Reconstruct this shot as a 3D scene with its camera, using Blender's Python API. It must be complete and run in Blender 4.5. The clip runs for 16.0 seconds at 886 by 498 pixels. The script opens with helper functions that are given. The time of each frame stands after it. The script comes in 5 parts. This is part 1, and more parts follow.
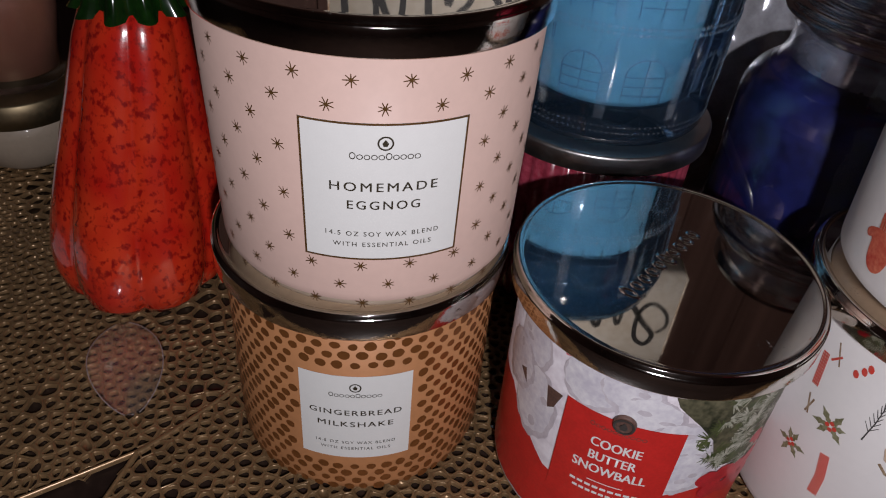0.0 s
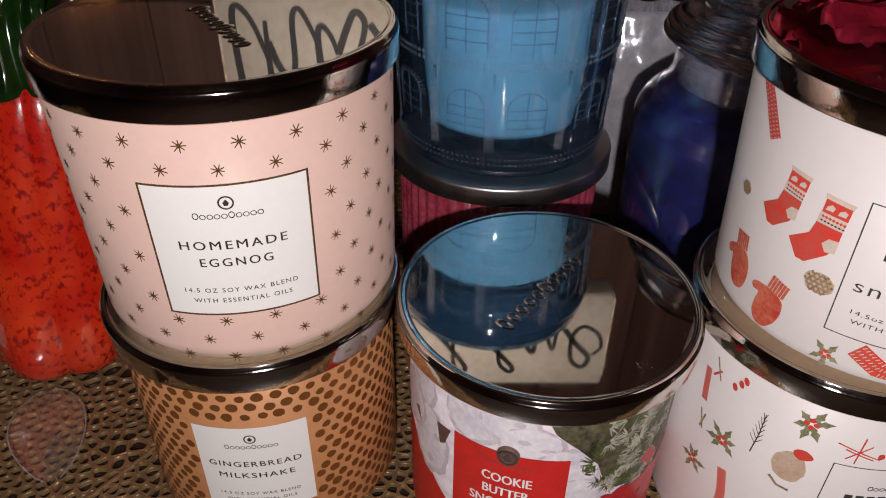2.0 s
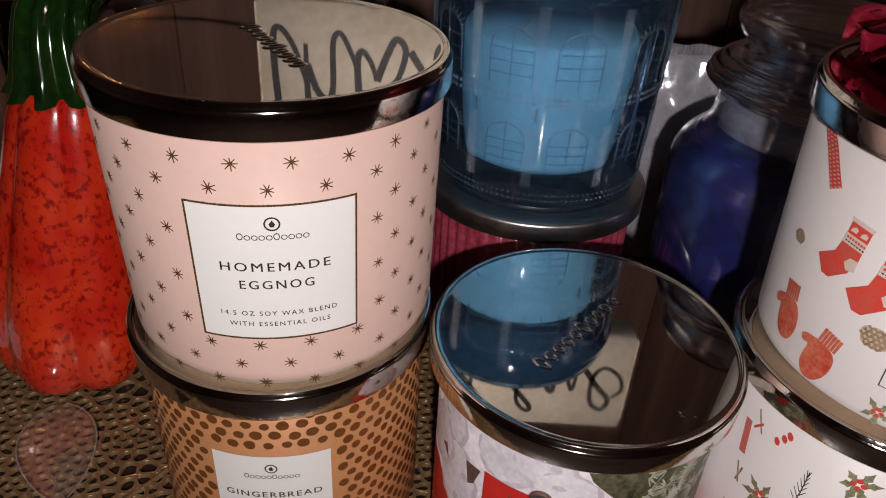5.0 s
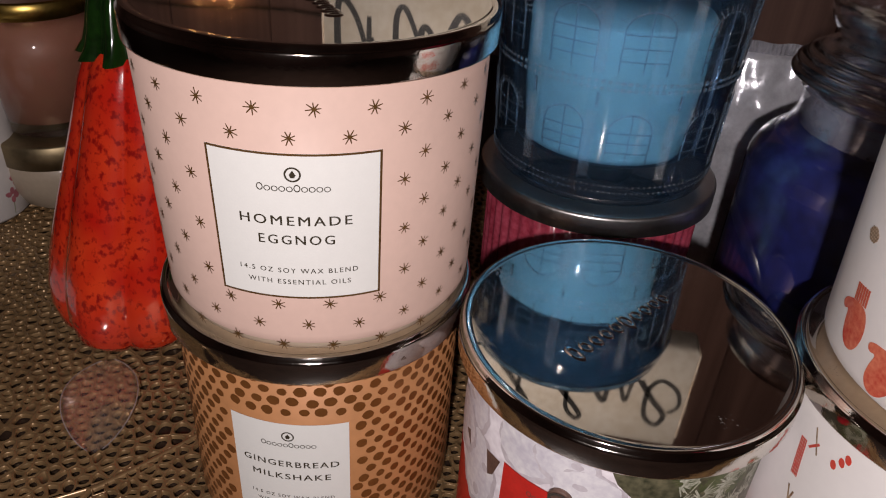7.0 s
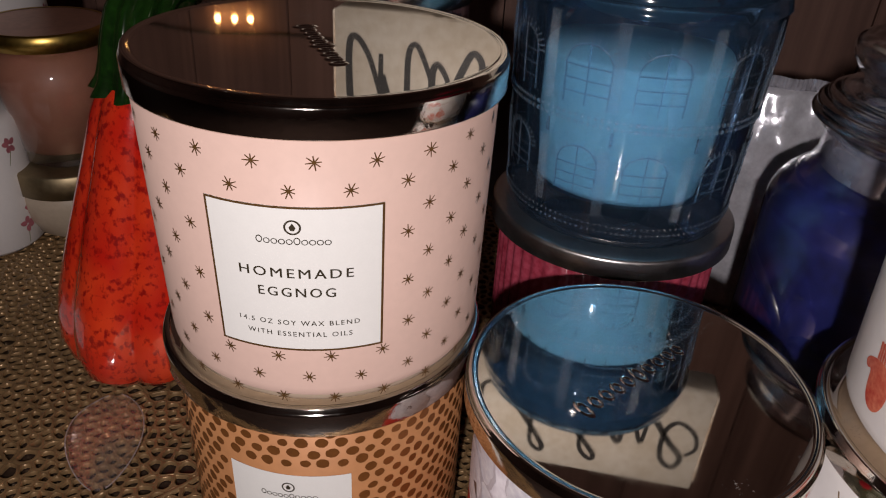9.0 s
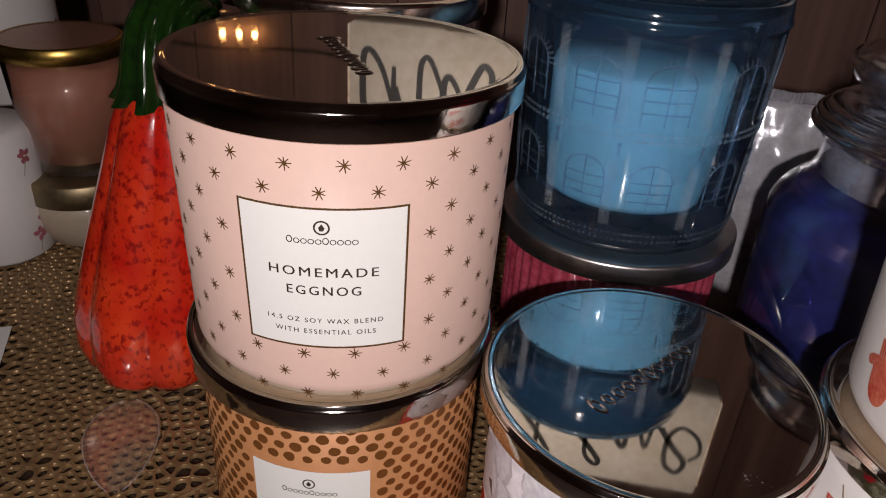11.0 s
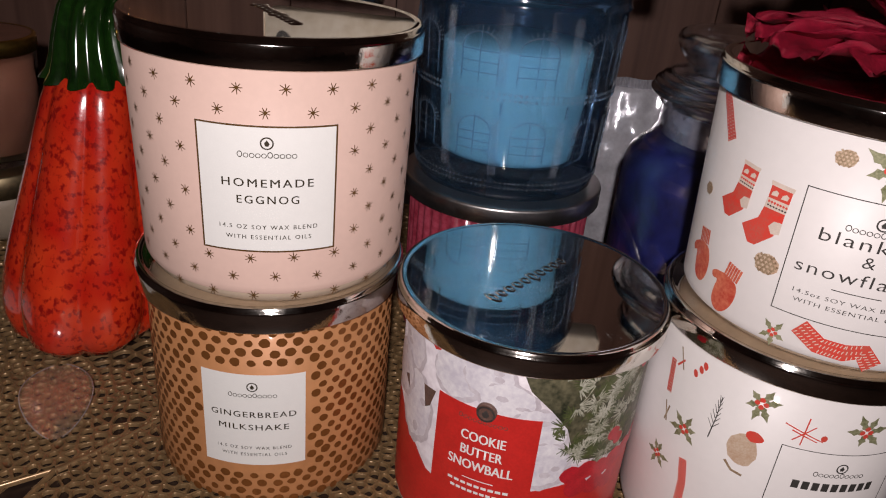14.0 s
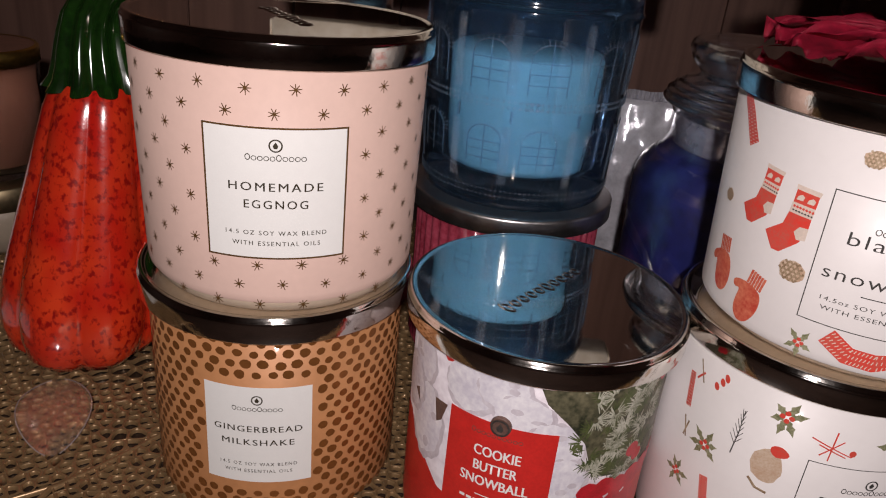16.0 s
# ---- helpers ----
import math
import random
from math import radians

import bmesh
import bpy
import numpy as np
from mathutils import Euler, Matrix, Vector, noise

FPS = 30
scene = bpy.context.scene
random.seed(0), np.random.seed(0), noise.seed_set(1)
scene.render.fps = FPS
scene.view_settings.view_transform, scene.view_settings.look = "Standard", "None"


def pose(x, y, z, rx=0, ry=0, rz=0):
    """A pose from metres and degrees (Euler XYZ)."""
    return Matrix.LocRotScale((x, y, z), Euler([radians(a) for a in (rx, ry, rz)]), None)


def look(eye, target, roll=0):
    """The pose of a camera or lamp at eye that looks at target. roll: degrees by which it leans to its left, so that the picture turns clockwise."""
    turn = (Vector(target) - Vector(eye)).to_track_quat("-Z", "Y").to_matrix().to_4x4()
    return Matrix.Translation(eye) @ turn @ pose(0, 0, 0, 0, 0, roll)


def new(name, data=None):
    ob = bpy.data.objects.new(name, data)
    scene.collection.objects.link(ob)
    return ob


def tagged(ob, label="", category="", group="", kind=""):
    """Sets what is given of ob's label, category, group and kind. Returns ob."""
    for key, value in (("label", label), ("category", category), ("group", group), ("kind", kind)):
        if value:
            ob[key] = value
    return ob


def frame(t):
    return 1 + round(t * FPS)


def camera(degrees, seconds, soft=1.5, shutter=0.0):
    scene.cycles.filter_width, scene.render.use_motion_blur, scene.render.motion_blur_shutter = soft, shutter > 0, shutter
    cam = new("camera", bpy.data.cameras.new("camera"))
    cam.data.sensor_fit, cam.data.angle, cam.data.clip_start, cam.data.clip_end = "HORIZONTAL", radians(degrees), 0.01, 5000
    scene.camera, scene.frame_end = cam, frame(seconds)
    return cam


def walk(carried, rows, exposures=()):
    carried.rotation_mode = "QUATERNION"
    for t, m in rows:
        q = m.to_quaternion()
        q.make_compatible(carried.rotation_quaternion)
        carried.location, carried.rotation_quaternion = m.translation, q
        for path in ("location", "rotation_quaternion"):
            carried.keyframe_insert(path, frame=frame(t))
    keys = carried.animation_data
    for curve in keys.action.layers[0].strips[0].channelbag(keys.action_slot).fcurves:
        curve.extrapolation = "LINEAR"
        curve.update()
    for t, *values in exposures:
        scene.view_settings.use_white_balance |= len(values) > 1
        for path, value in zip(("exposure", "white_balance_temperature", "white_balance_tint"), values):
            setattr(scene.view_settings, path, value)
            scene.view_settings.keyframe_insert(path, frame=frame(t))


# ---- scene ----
cam = camera(62.0, 16.0, 1.1)
PATH = [
    (0, (0.037, -0.207, 0.257), (0.055, 1.376, -0.966), 5.2),
    (0.5, (0.043, -0.202, 0.258), (0.06, 1.385, -0.959), 3.7),
    (1, (0.06, -0.199, 0.26), (0.052, 1.419, -0.916), 0.8),
    (1.5, (0.071, -0.211, 0.277), (0.036, 1.443, -0.847), 0.1),
    (2, (0.077, -0.208, 0.265), (0.096, 1.423, -0.892), 0.7),
    (2.5, (0.073, -0.2, 0.263), (0.046, 1.455, -0.859), 1.7),
    (3, (0.064, -0.201, 0.26), (0.064, 1.432, -0.895), 2.4),
    (3.2, (0.063, -0.202, 0.259), (0.096, 1.455, -0.86), 2.4),
    (5.3, (0.066, -0.204, 0.262), (0.059, 1.484, -0.811), 4.1),
    (5.5, (0.072, -0.205, 0.256), (0.014, 1.493, -0.801), 3.5),
    (6, (0.076, -0.2, 0.265), (-0.057, 1.512, -0.76), 3.8),
    (6.5, (0.081, -0.202, 0.253), (-0.048, 1.485, -0.813), 4.7),
    (7, (0.081, -0.199, 0.247), (-0.139, 1.474, -0.826), 3.8),
    (7.5, (0.078, -0.196, 0.253), (-0.156, 1.477, -0.818), 4.8),
    (8, (0.079, -0.195, 0.254), (-0.146, 1.512, -0.763), 5.1),
    (8.5, (0.081, -0.192, 0.254), (-0.164, 1.511, -0.766), 4.5),
    (9, (0.083, -0.189, 0.252), (-0.196, 1.5, -0.782), 3.4),
    (9.2, (0.081, -0.188, 0.25), (-0.197, 1.509, -0.773), 3.6),
    (11.5, (0.078, -0.201, 0.255), (-0.191, 1.523, -0.723), 3.5),
    (12, (0.081, -0.201, 0.259), (-0.183, 1.536, -0.695), 3.2),
    (12.5, (0.087, -0.203, 0.257), (-0.163, 1.536, -0.7), 3.4),
    (13, (0.082, -0.205, 0.255), (-0.136, 1.54, -0.696), 3.3),
    (13.3, (0.0834, -0.208, 0.2602), (-0.0398, 1.505, -0.7642), 4.4),
    (13.5, (0.084, -0.225, 0.253), (-0.018, 1.525, -0.71), 4),
    (13.7, (0.082, -0.2384, 0.2516), (0.0296, 1.5284, -0.6836), 4.7),
    (13.9, (0.084, -0.2528, 0.2452), (0.0642, 1.5148, -0.6922), 4.9),
    (14, (0.079, -0.261, 0.24), (0.084, 1.532, -0.647), 5.6),
    (14.5, (0.067, -0.265, 0.234), (0.054, 1.553, -0.599), 5.6),
    (15, (0.069, -0.265, 0.237), (0.067, 1.552, -0.599), 5.5),
    (15.5, (0.072, -0.264, 0.236), (0.062, 1.556, -0.592), 5.5),
    (16, (0.075, -0.256, 0.232), (0.076, 1.561, -0.603), 5.6),
]
walk(cam, [(t, look(eye, target, roll)) for t, eye, target, roll in PATH],
     exposures=((0, -0.34, 5850, 8), (0.5, -0.14, 6050, 9), (1, -0.07, 6250, 10), (2, 0.01, 6350, 10), (3, 0, 6350, 10), (5.5, -0.05, 6380, 10), (6, 0.04, 6400, 10), (7.5, -0.04, 6400, 10),
                (9, -0.01, 6400, 10), (12, 0.06, 6450, 10), (14, 0.04, 6400, 11), (16, 0.01, 6400, 11)))

# ---- light ----
world = bpy.data.worlds.new("room_dusk")
scene.world = world
world.use_nodes = True
world.node_tree.nodes["Background"].inputs[0].default_value = (1.0, 0.68, 0.6, 1)
world.node_tree.nodes["Background"].inputs[1].default_value = 0.08


def lamp(name, kind, at, power, colour, size):
    d = bpy.data.lights.new(name, kind)
    d.energy, d.color = power, colour
    d.shadow_soft_size = size
    ob = new(name, d)
    ob.location = at
    return ob


# the torch lamp of the phone that films, held just above the lens
lamp("torch_lamp", "POINT", (0.078, -0.330, 0.285), 5.0, (1.0, 0.89, 0.87), 0.006)


# ---- materials ----
def material(name, colour, rough=0.5, metal=0.0, coat=0.0, trans=0.0, ior=1.45, var=0.0, scale=200.0, colour2=None,
             bump=0.0, bscale=400.0, rvar=0.0, subsurface=0.0, emit=0.0, coat_rough=0.06):
    m = bpy.data.materials.new(name)
    m.use_nodes = True
    n, l = m.node_tree.nodes, m.node_tree.links
    p = n["Principled BSDF"]
    p.inputs["Base Color"].default_value = (*colour, 1)
    p.inputs["Roughness"].default_value = rough
    p.inputs["Metallic"].default_value = metal
    p.inputs["Coat Weight"].default_value = coat
    p.inputs["Coat Roughness"].default_value = coat_rough
    p.inputs["Transmission Weight"].default_value = trans
    p.inputs["IOR"].default_value = ior
    p.inputs["Subsurface Weight"].default_value = subsurface
    p.inputs["Subsurface Scale"].default_value = 0.004
    if emit:
        p.inputs["Emission Color"].default_value = (*colour, 1)
        p.inputs["Emission Strength"].default_value = emit
    tc = n.new("ShaderNodeTexCoord")
    if var or colour2:
        a, b = n.new("ShaderNodeTexNoise"), n.new("ShaderNodeTexNoise")
        a.inputs["Scale"].default_value, b.inputs["Scale"].default_value = scale, scale * 6.3
        a.inputs["Detail"].default_value = b.inputs["Detail"].default_value = 5
        mix = n.new("ShaderNodeMath")
        mix.operation = "MULTIPLY_ADD"
        mix.inputs[1].default_value, = (0.5,)
        half = n.new("ShaderNodeMath")
        half.operation = "MULTIPLY"
        half.inputs[1].default_value = 0.5
        l.new(tc.outputs["Object"], a.inputs["Vector"])
        l.new(tc.outputs["Object"], b.inputs["Vector"])
        l.new(b.outputs["Fac"], half.inputs[0])
        l.new(a.outputs["Fac"], mix.inputs[0])
        l.new(half.outputs[0], mix.inputs[2])
        ramp = n.new("ShaderNodeValToRGB")
        ramp.color_ramp.elements[0].position, ramp.color_ramp.elements[1].position = 0.36, 0.64
        c2 = colour2 or tuple(c * (1 - var) for c in colour)
        ramp.color_ramp.elements[0].color, ramp.color_ramp.elements[1].color = (*c2, 1), (*colour, 1)
        l.new(mix.outputs[0], ramp.inputs[0])
        l.new(ramp.outputs[0], p.inputs["Base Color"])
        if rvar:
            mr = n.new("ShaderNodeMapRange")
            mr.inputs["To Min"].default_value, mr.inputs["To Max"].default_value = rough, rough + rvar
            mr.inputs["From Min"].default_value, mr.inputs["From Max"].default_value = 0.35, 0.7
            l.new(mix.outputs[0], mr.inputs["Value"])
            l.new(mr.outputs[0], p.inputs["Roughness"])
    if bump:
        t = n.new("ShaderNodeTexNoise")
        t.inputs["Scale"].default_value, t.inputs["Detail"].default_value = bscale, 6
        bp = n.new("ShaderNodeBump")
        bp.inputs["Strength"].default_value, bp.inputs["Distance"].default_value = bump, 0.001
        l.new(tc.outputs["Object"], t.inputs["Vector"])
        l.new(t.outputs["Fac"], bp.inputs["Height"])
        l.new(bp.outputs[0], p.inputs["Normal"])
    return m


def plank_wood():
    """Dark brown boards, each with its own tone, with grain along the height."""
    m = material("brown_boards", (0.20, 0.105, 0.08), 0.5, bump=0.08, bscale=60)
    n, l = m.node_tree.nodes, m.node_tree.links
    tc, mp, grain, info, add, ramp = (n.new("ShaderNode" + k) for k in ("TexCoord", "Mapping", "TexNoise", "ObjectInfo", "Math", "ValToRGB"))
    mp.inputs["Scale"].default_value = (60, 60, 3)
    grain.inputs["Scale"].default_value, grain.inputs["Detail"].default_value = 1.0, 5
    add.operation = "MULTIPLY_ADD"
    add.inputs[1].default_value = 0.45
    ramp.color_ramp.elements[0].position, ramp.color_ramp.elements[1].position = 0.3, 1.0
    ramp.color_ramp.elements[0].color, ramp.color_ramp.elements[1].color = (0.13, 0.07, 0.055, 1), (0.37, 0.21, 0.16, 1)
    l.new(tc.outputs["Object"], mp.inputs[0])
    l.new(mp.outputs[0], grain.inputs["Vector"])
    l.new(info.outputs["Random"], add.inputs[0])
    l.new(grain.outputs["Fac"], add.inputs[2])
    l.new(add.outputs[0], ramp.inputs[0])
    l.new(ramp.outputs[0], n["Principled BSDF"].inputs["Base Color"])
    return m


M_PINK = material("pink_coated_glass", (0.70, 0.50, 0.425), 0.6, coat=0.1, coat_rough=0.35, var=0.05, scale=60, bump=0.02, bscale=900)
M_COPPER = material("copper_coated_glass", (0.53, 0.245, 0.10), 0.5, metal=0.12, coat=0.1, var=0.14, scale=45, bump=0.02)
M_DOT = material("bronze_foil", (0.30, 0.115, 0.032), 0.3, metal=0.5, var=0.2, scale=120)
M_STAR = material("gold_foil", (0.20, 0.105, 0.036), 0.3, metal=0.5, var=0.25, scale=150)
M_WHITEGLASS = material("white_printed_glass", (0.74, 0.71, 0.69), 0.45, coat=0.2, var=0.035, scale=50, bump=0.015)
M_PAPER = material("label_paper", (0.80, 0.80, 0.77), 0.55, var=0.03, scale=300, bump=0.03, bscale=1500)
M_INK = material("dark_ink", (0.045, 0.035, 0.02), 0.45, var=0.3, scale=900)
M_GREYINK = material("grey_ink", (0.055, 0.052, 0.048), 0.5, var=0.3, scale=900)
M_CHROME = material("dark_chrome", (0.86, 0.82, 0.77), 0.02, metal=1.0, var=0.04, scale=40, rvar=0.04, bump=0.004, bscale=30)
M_SKIRT = material("brushed_lid_side", (0.70, 0.66, 0.61), 0.05, metal=1.0, var=0.06, scale=40, rvar=0.06, bump=0.05, bscale=700)
M_SATIN = material("satin_silver", (0.62, 0.61, 0.60), 0.3, metal=1.0, var=0.12, scale=80, rvar=0.1)
M_GOLDLID = material("brushed_gold", (0.62, 0.42, 0.11), 0.28, metal=1.0, var=0.15, scale=60, rvar=0.1)
M_DULLBRASS = material("dull_brass", (0.34, 0.27, 0.16), 0.42, metal=1.0, var=0.2, scale=60, rvar=0.1)
M_BLUEGLASS = material("blue_glass", (0.145, 0.28, 0.45), 0.05, trans=0.96, ior=1.12, coat=1.0, coat_rough=0.06, bump=0.05, bscale=60)
M_GLASS = material("clear_glass", (0.93, 0.95, 0.95), 0.03, trans=1.0, ior=1.1, coat=0.5)
M_STOPPER = material("thick_clear_glass", (0.95, 0.95, 0.97), 0.02, trans=1.0, ior=1.4, coat=1.0, coat_rough=0.14, bump=0.34, bscale=60)
M_NECK = material("frosted_neck_glass", (0.42, 0.42, 0.50), 0.22, trans=0.55, ior=1.25, coat=1.0, coat_rough=0.08, var=0.35, scale=50, bump=0.12, bscale=60)
M_JARGLASS = material("thick_jar_glass", (0.90, 0.92, 0.95), 0.03, trans=1.0, ior=1.02, coat=1.0, coat_rough=0.05, bump=0.10, bscale=38)
M_BLUEWAX = material("pale_blue_wax", (0.74, 0.95, 0.82), 0.5, colour2=(0.60, 0.83, 0.74), scale=40, bump=0.05, bscale=150)
M_RELIEF = material("moulded_blue_glass", (0.66, 0.79, 0.93), 0.1, trans=0.945, ior=1.15, coat=1.0, coat_rough=0.16)
M_BAR = material("moulded_window_glass", (0.62, 0.75, 0.88), 0.08, trans=0.97, ior=1.07, coat=1.0, coat_rough=0.12)
M_THIN = material("thin_clear_glass", (0.95, 0.93, 0.92), 0.03, trans=1.0, ior=1.02, coat=0.7)
M_BRONZE = material("polished_rosy_silver", (0.82, 0.68, 0.60), 0.13, metal=1.0, var=0.15, scale=60, rvar=0.14, bump=0.02, bscale=60)
M_NAVYWAX = material("navy_wax", (0.015, 0.020, 0.140), 0.4, coat=1.0, coat_rough=0.25, colour2=(0.003, 0.004, 0.030), scale=22, bump=0.6, bscale=50)
M_PINKWAX = material("salmon_wax", (0.22, 0.092, 0.058), 0.55, var=0.12, scale=40)
M_CREAM = material("cream_wax", (0.45, 0.37, 0.28), 0.5, coat=0.3, var=0.1, scale=60)
M_BASEGLASS = material("milky_glass_base", (0.66, 0.53, 0.40), 0.12, coat=0.6, var=0.1, scale=80)
M_RED = material("red_print", (0.62, 0.025, 0.02), 0.42, coat=0.25, var=0.18, scale=140)
M_MUSLIN = material("snow_print", (0.76, 0.72, 0.75), 0.5, coat=0.2, colour2=(0.52, 0.46, 0.50), scale=45)
M_SNOW = material("powder_print", (0.83, 0.81, 0.83), 0.5, coat=0.2, colour2=(0.60, 0.57, 0.64), scale=75)
M_SHADE = material("lilac_print", (0.66, 0.62, 0.66), 0.5, coat=0.2, colour2=(0.50, 0.45, 0.49), scale=90)
# gold lid top: the brownish peach it mirrors is put into the base colour
M_LIDTOP = material("reflection_tinted_top", (0.52, 0.27, 0.19), 0.3, metal=0.55, var=0.25, scale=40)
M_DARKGAP = material("dark_print", (0.16, 0.09, 0.07), 0.5, coat=0.2, var=0.5, scale=200)
M_PINE = material("pine_print", (0.16, 0.145, 0.085), 0.5, coat=0.2, colour2=(0.02, 0.024, 0.012), scale=75)
M_NEEDLE = material("frost_print", (0.58, 0.57, 0.48), 0.5, coat=0.2, colour2=(0.16, 0.17, 0.10), scale=190)
M_MOSS = material("needle_print", (0.11, 0.13, 0.045), 0.5, coat=0.2, colour2=(0.035, 0.05, 0.015), scale=260)
M_BERRY = material("berry_print", (0.60, 0.02, 0.035), 0.4, coat=0.3, var=0.35, scale=240)
M_BLOSSOM = material("blossom_print", (0.46, 0.15, 0.18), 0.4, coat=0.3, var=0.35, scale=240)
M_WATERRED = material("watercolour_red", (0.72, 0.045, 0.03), 0.5, coat=0.25, colour2=(0.56, 0.10, 0.07), scale=190)
M_WATERORANGE = material("watercolour_rust", (0.50, 0.040, 0.022), 0.5, coat=0.25, colour2=(0.68, 0.20, 0.11), scale=115)
M_WATERGREEN = material("watercolour_green", (0.13, 0.14, 0.06), 0.5, coat=0.25, colour2=(0.36, 0.35, 0.22), scale=240)
M_WATERBROWN = material("watercolour_brown", (0.17, 0.10, 0.05), 0.5, coat=0.25, colour2=(0.45, 0.34, 0.22), scale=320)
M_WATERTAN = material("watercolour_tan", (0.62, 0.50, 0.38), 0.5, coat=0.25, colour2=(0.50, 0.33, 0.22), scale=220)
M_CREAMINK = material("cream_print", (0.74, 0.62, 0.53), 0.5, coat=0.2, var=0.15, scale=300)
M_GREEN = material("green_glaze", (0.004, 0.016, 0.003), 0.12, coat=1.0, colour2=(0.010, 0.042, 0.005), scale=60, coat_rough=0.1)
M_MAT = material("gold_vinyl", (0.37, 0.235, 0.112), 0.29, metal=0.45, coat=0.25, coat_rough=0.2, var=0.35, scale=40, rvar=0.12, bump=0.05, bscale=700)
M_TABLE = material("dark_table_wood", (0.030, 0.018, 0.014), 0.35, coat=0.2, var=0.5, scale=30)
M_WALL = material("brown_wood_wall", (0.23, 0.125, 0.10), 0.5, var=0.6, scale=6, bump=0.1, bscale=40)
M_PLANK = plank_wood()
M_SIGN = material("whitewashed_wood", (0.86, 0.80, 0.68), 0.6, colour2=(0.70, 0.61, 0.47), scale=35, bump=0.15, bscale=160)
M_SIGNEDGE = material("raw_wood_edge", (0.74, 0.68, 0.58), 0.7, colour2=(0.36, 0.23, 0.13), scale=70, bump=0.2, bscale=200)
M_BLACK = material("black_paint", (0.02, 0.018, 0.016), 0.5, var=0.3, scale=100)
M_MAGENTA = material("crimson_cloth", (0.47, 0.011, 0.048), 0.65, var=0.45, scale=55, bump=0.4, bscale=220)
M_DARKGLASS = material("smoky_glass", (0.10, 0.055, 0.06), 0.05, coat=1.0, var=0.3, scale=40)
M_REDGLASS = material("ruby_ribbed_glass", (0.22, 0.018, 0.035), 0.12, coat=0.8, colour2=(0.42, 0.07, 0.11), scale=60)
M_PLASTIC = material("crinkled_foil", (0.80, 0.80, 0.86), 0.2, metal=0.45, var=0.25, scale=60, bump=0.5, bscale=80)
# clear film: the pink it reflects from the gourd is mixed into these colours
M_PETAL = material("thin_clear_film", (0.97, 0.92, 0.91), 0.10, trans=0.985, ior=1.04, coat=1.0, coat_rough=0.12)
M_PETALRIM = material("clear_film_edge", (0.80, 0.70, 0.70), 0.2, trans=0.65, ior=1.2, coat=1.0, coat_rough=0.15)
M_BULB = material("warm_bulb", (1.0, 0.55, 0.2), 0.4, emit=14)
M_WIRE = material("green_wire", (0.02, 0.03, 0.02), 0.6)


# gourd glaze: orange red with small dark speckles
def gourd_glaze():
    m = material("speckled_orange_glaze", (0.72, 0.045, 0.008), 0.2, coat=1.0, coat_rough=0.07, bump=0.25, bscale=90)
    n, l = m.node_tree.nodes, m.node_tree.links
    p = n["Principled BSDF"]
    tc, w, big, sm = (n.new("ShaderNodeTexCoord"), n.new("ShaderNodeTexNoise"), n.new("ShaderNodeTexNoise"), n.new("ShaderNodeTexVoronoi"))
    mp = n.new("ShaderNodeMapping")
    mp.inputs["Scale"].default_value = (1.0, 1.0, 0.75)
    l.new(tc.outputs["Object"], mp.inputs[0])
    w.inputs["Scale"].default_value, w.inputs["Detail"].default_value = 380, 3
    big.inputs["Scale"].default_value = 45
    sm.inputs["Scale"].default_value = 210
    for t in (w, big, sm):
        l.new(mp.outputs[0], t.inputs["Vector"])
    r1, r2, r3 = (n.new("ShaderNodeValToRGB") for _ in range(3))
    r1.color_ramp.elements[0].position, r1.color_ramp.elements[1].position = 0.52, 0.65
    r2.color_ramp.elements[0].color, r2.color_ramp.elements[1].color = (0.60, 0.014, 0.007, 1), (0.80, 0.058, 0.014, 1)
    r2.color_ramp.elements[0].position, r2.color_ramp.elements[1].position = 0.35, 0.7
    mx = n.new("ShaderNodeMix")
    mx.data_type = "RGBA"
    l.new(w.outputs["Fac"], r1.inputs[0])
    l.new(big.outputs["Fac"], r2.inputs[0])
    l.new(r1.outputs[0], mx.inputs[0])
    l.new(r2.outputs[0], mx.inputs[6])
    mx.inputs[7].default_value = (0.33, 0.009, 0.006, 1)
    l.new(mx.outputs[2], p.inputs["Base Color"])
    return m


M_GOURD = gourd_glaze()


def dusty(m):
    """Fine pale specks of dust and lint that lie in patches on a polished metal."""
    n, l = m.node_tree.nodes, m.node_tree.links
    p = n["Principled BSDF"]
    tc, sm, big = n.new("ShaderNodeTexCoord"), n.new("ShaderNodeTexNoise"), n.new("ShaderNodeTexNoise")
    sm.inputs["Scale"].default_value, sm.inputs["Detail"].default_value = 1500, 1
    big.inputs["Scale"].default_value, big.inputs["Detail"].default_value = 45, 3
    add, ramp, inv = n.new("ShaderNodeMath"), n.new("ShaderNodeMapRange"), n.new("ShaderNodeMath")
    add.operation, inv.operation, inv.inputs[0].default_value = "MULTIPLY", "SUBTRACT", 1.0
    ramp.inputs["From Min"].default_value, ramp.inputs["From Max"].default_value = 0.43, 0.47
    ramp.inputs["To Max"].default_value = 0.22
    for t in (sm, big):
        l.new(tc.outputs["Object"], t.inputs["Vector"])
    l.new(sm.outputs["Fac"], add.inputs[0])
    l.new(big.outputs["Fac"], add.inputs[1])
    l.new(add.outputs[0], ramp.inputs["Value"])
    l.new(ramp.outputs[0], inv.inputs[1])
    l.new(inv.outputs[0], p.inputs["Metallic"])


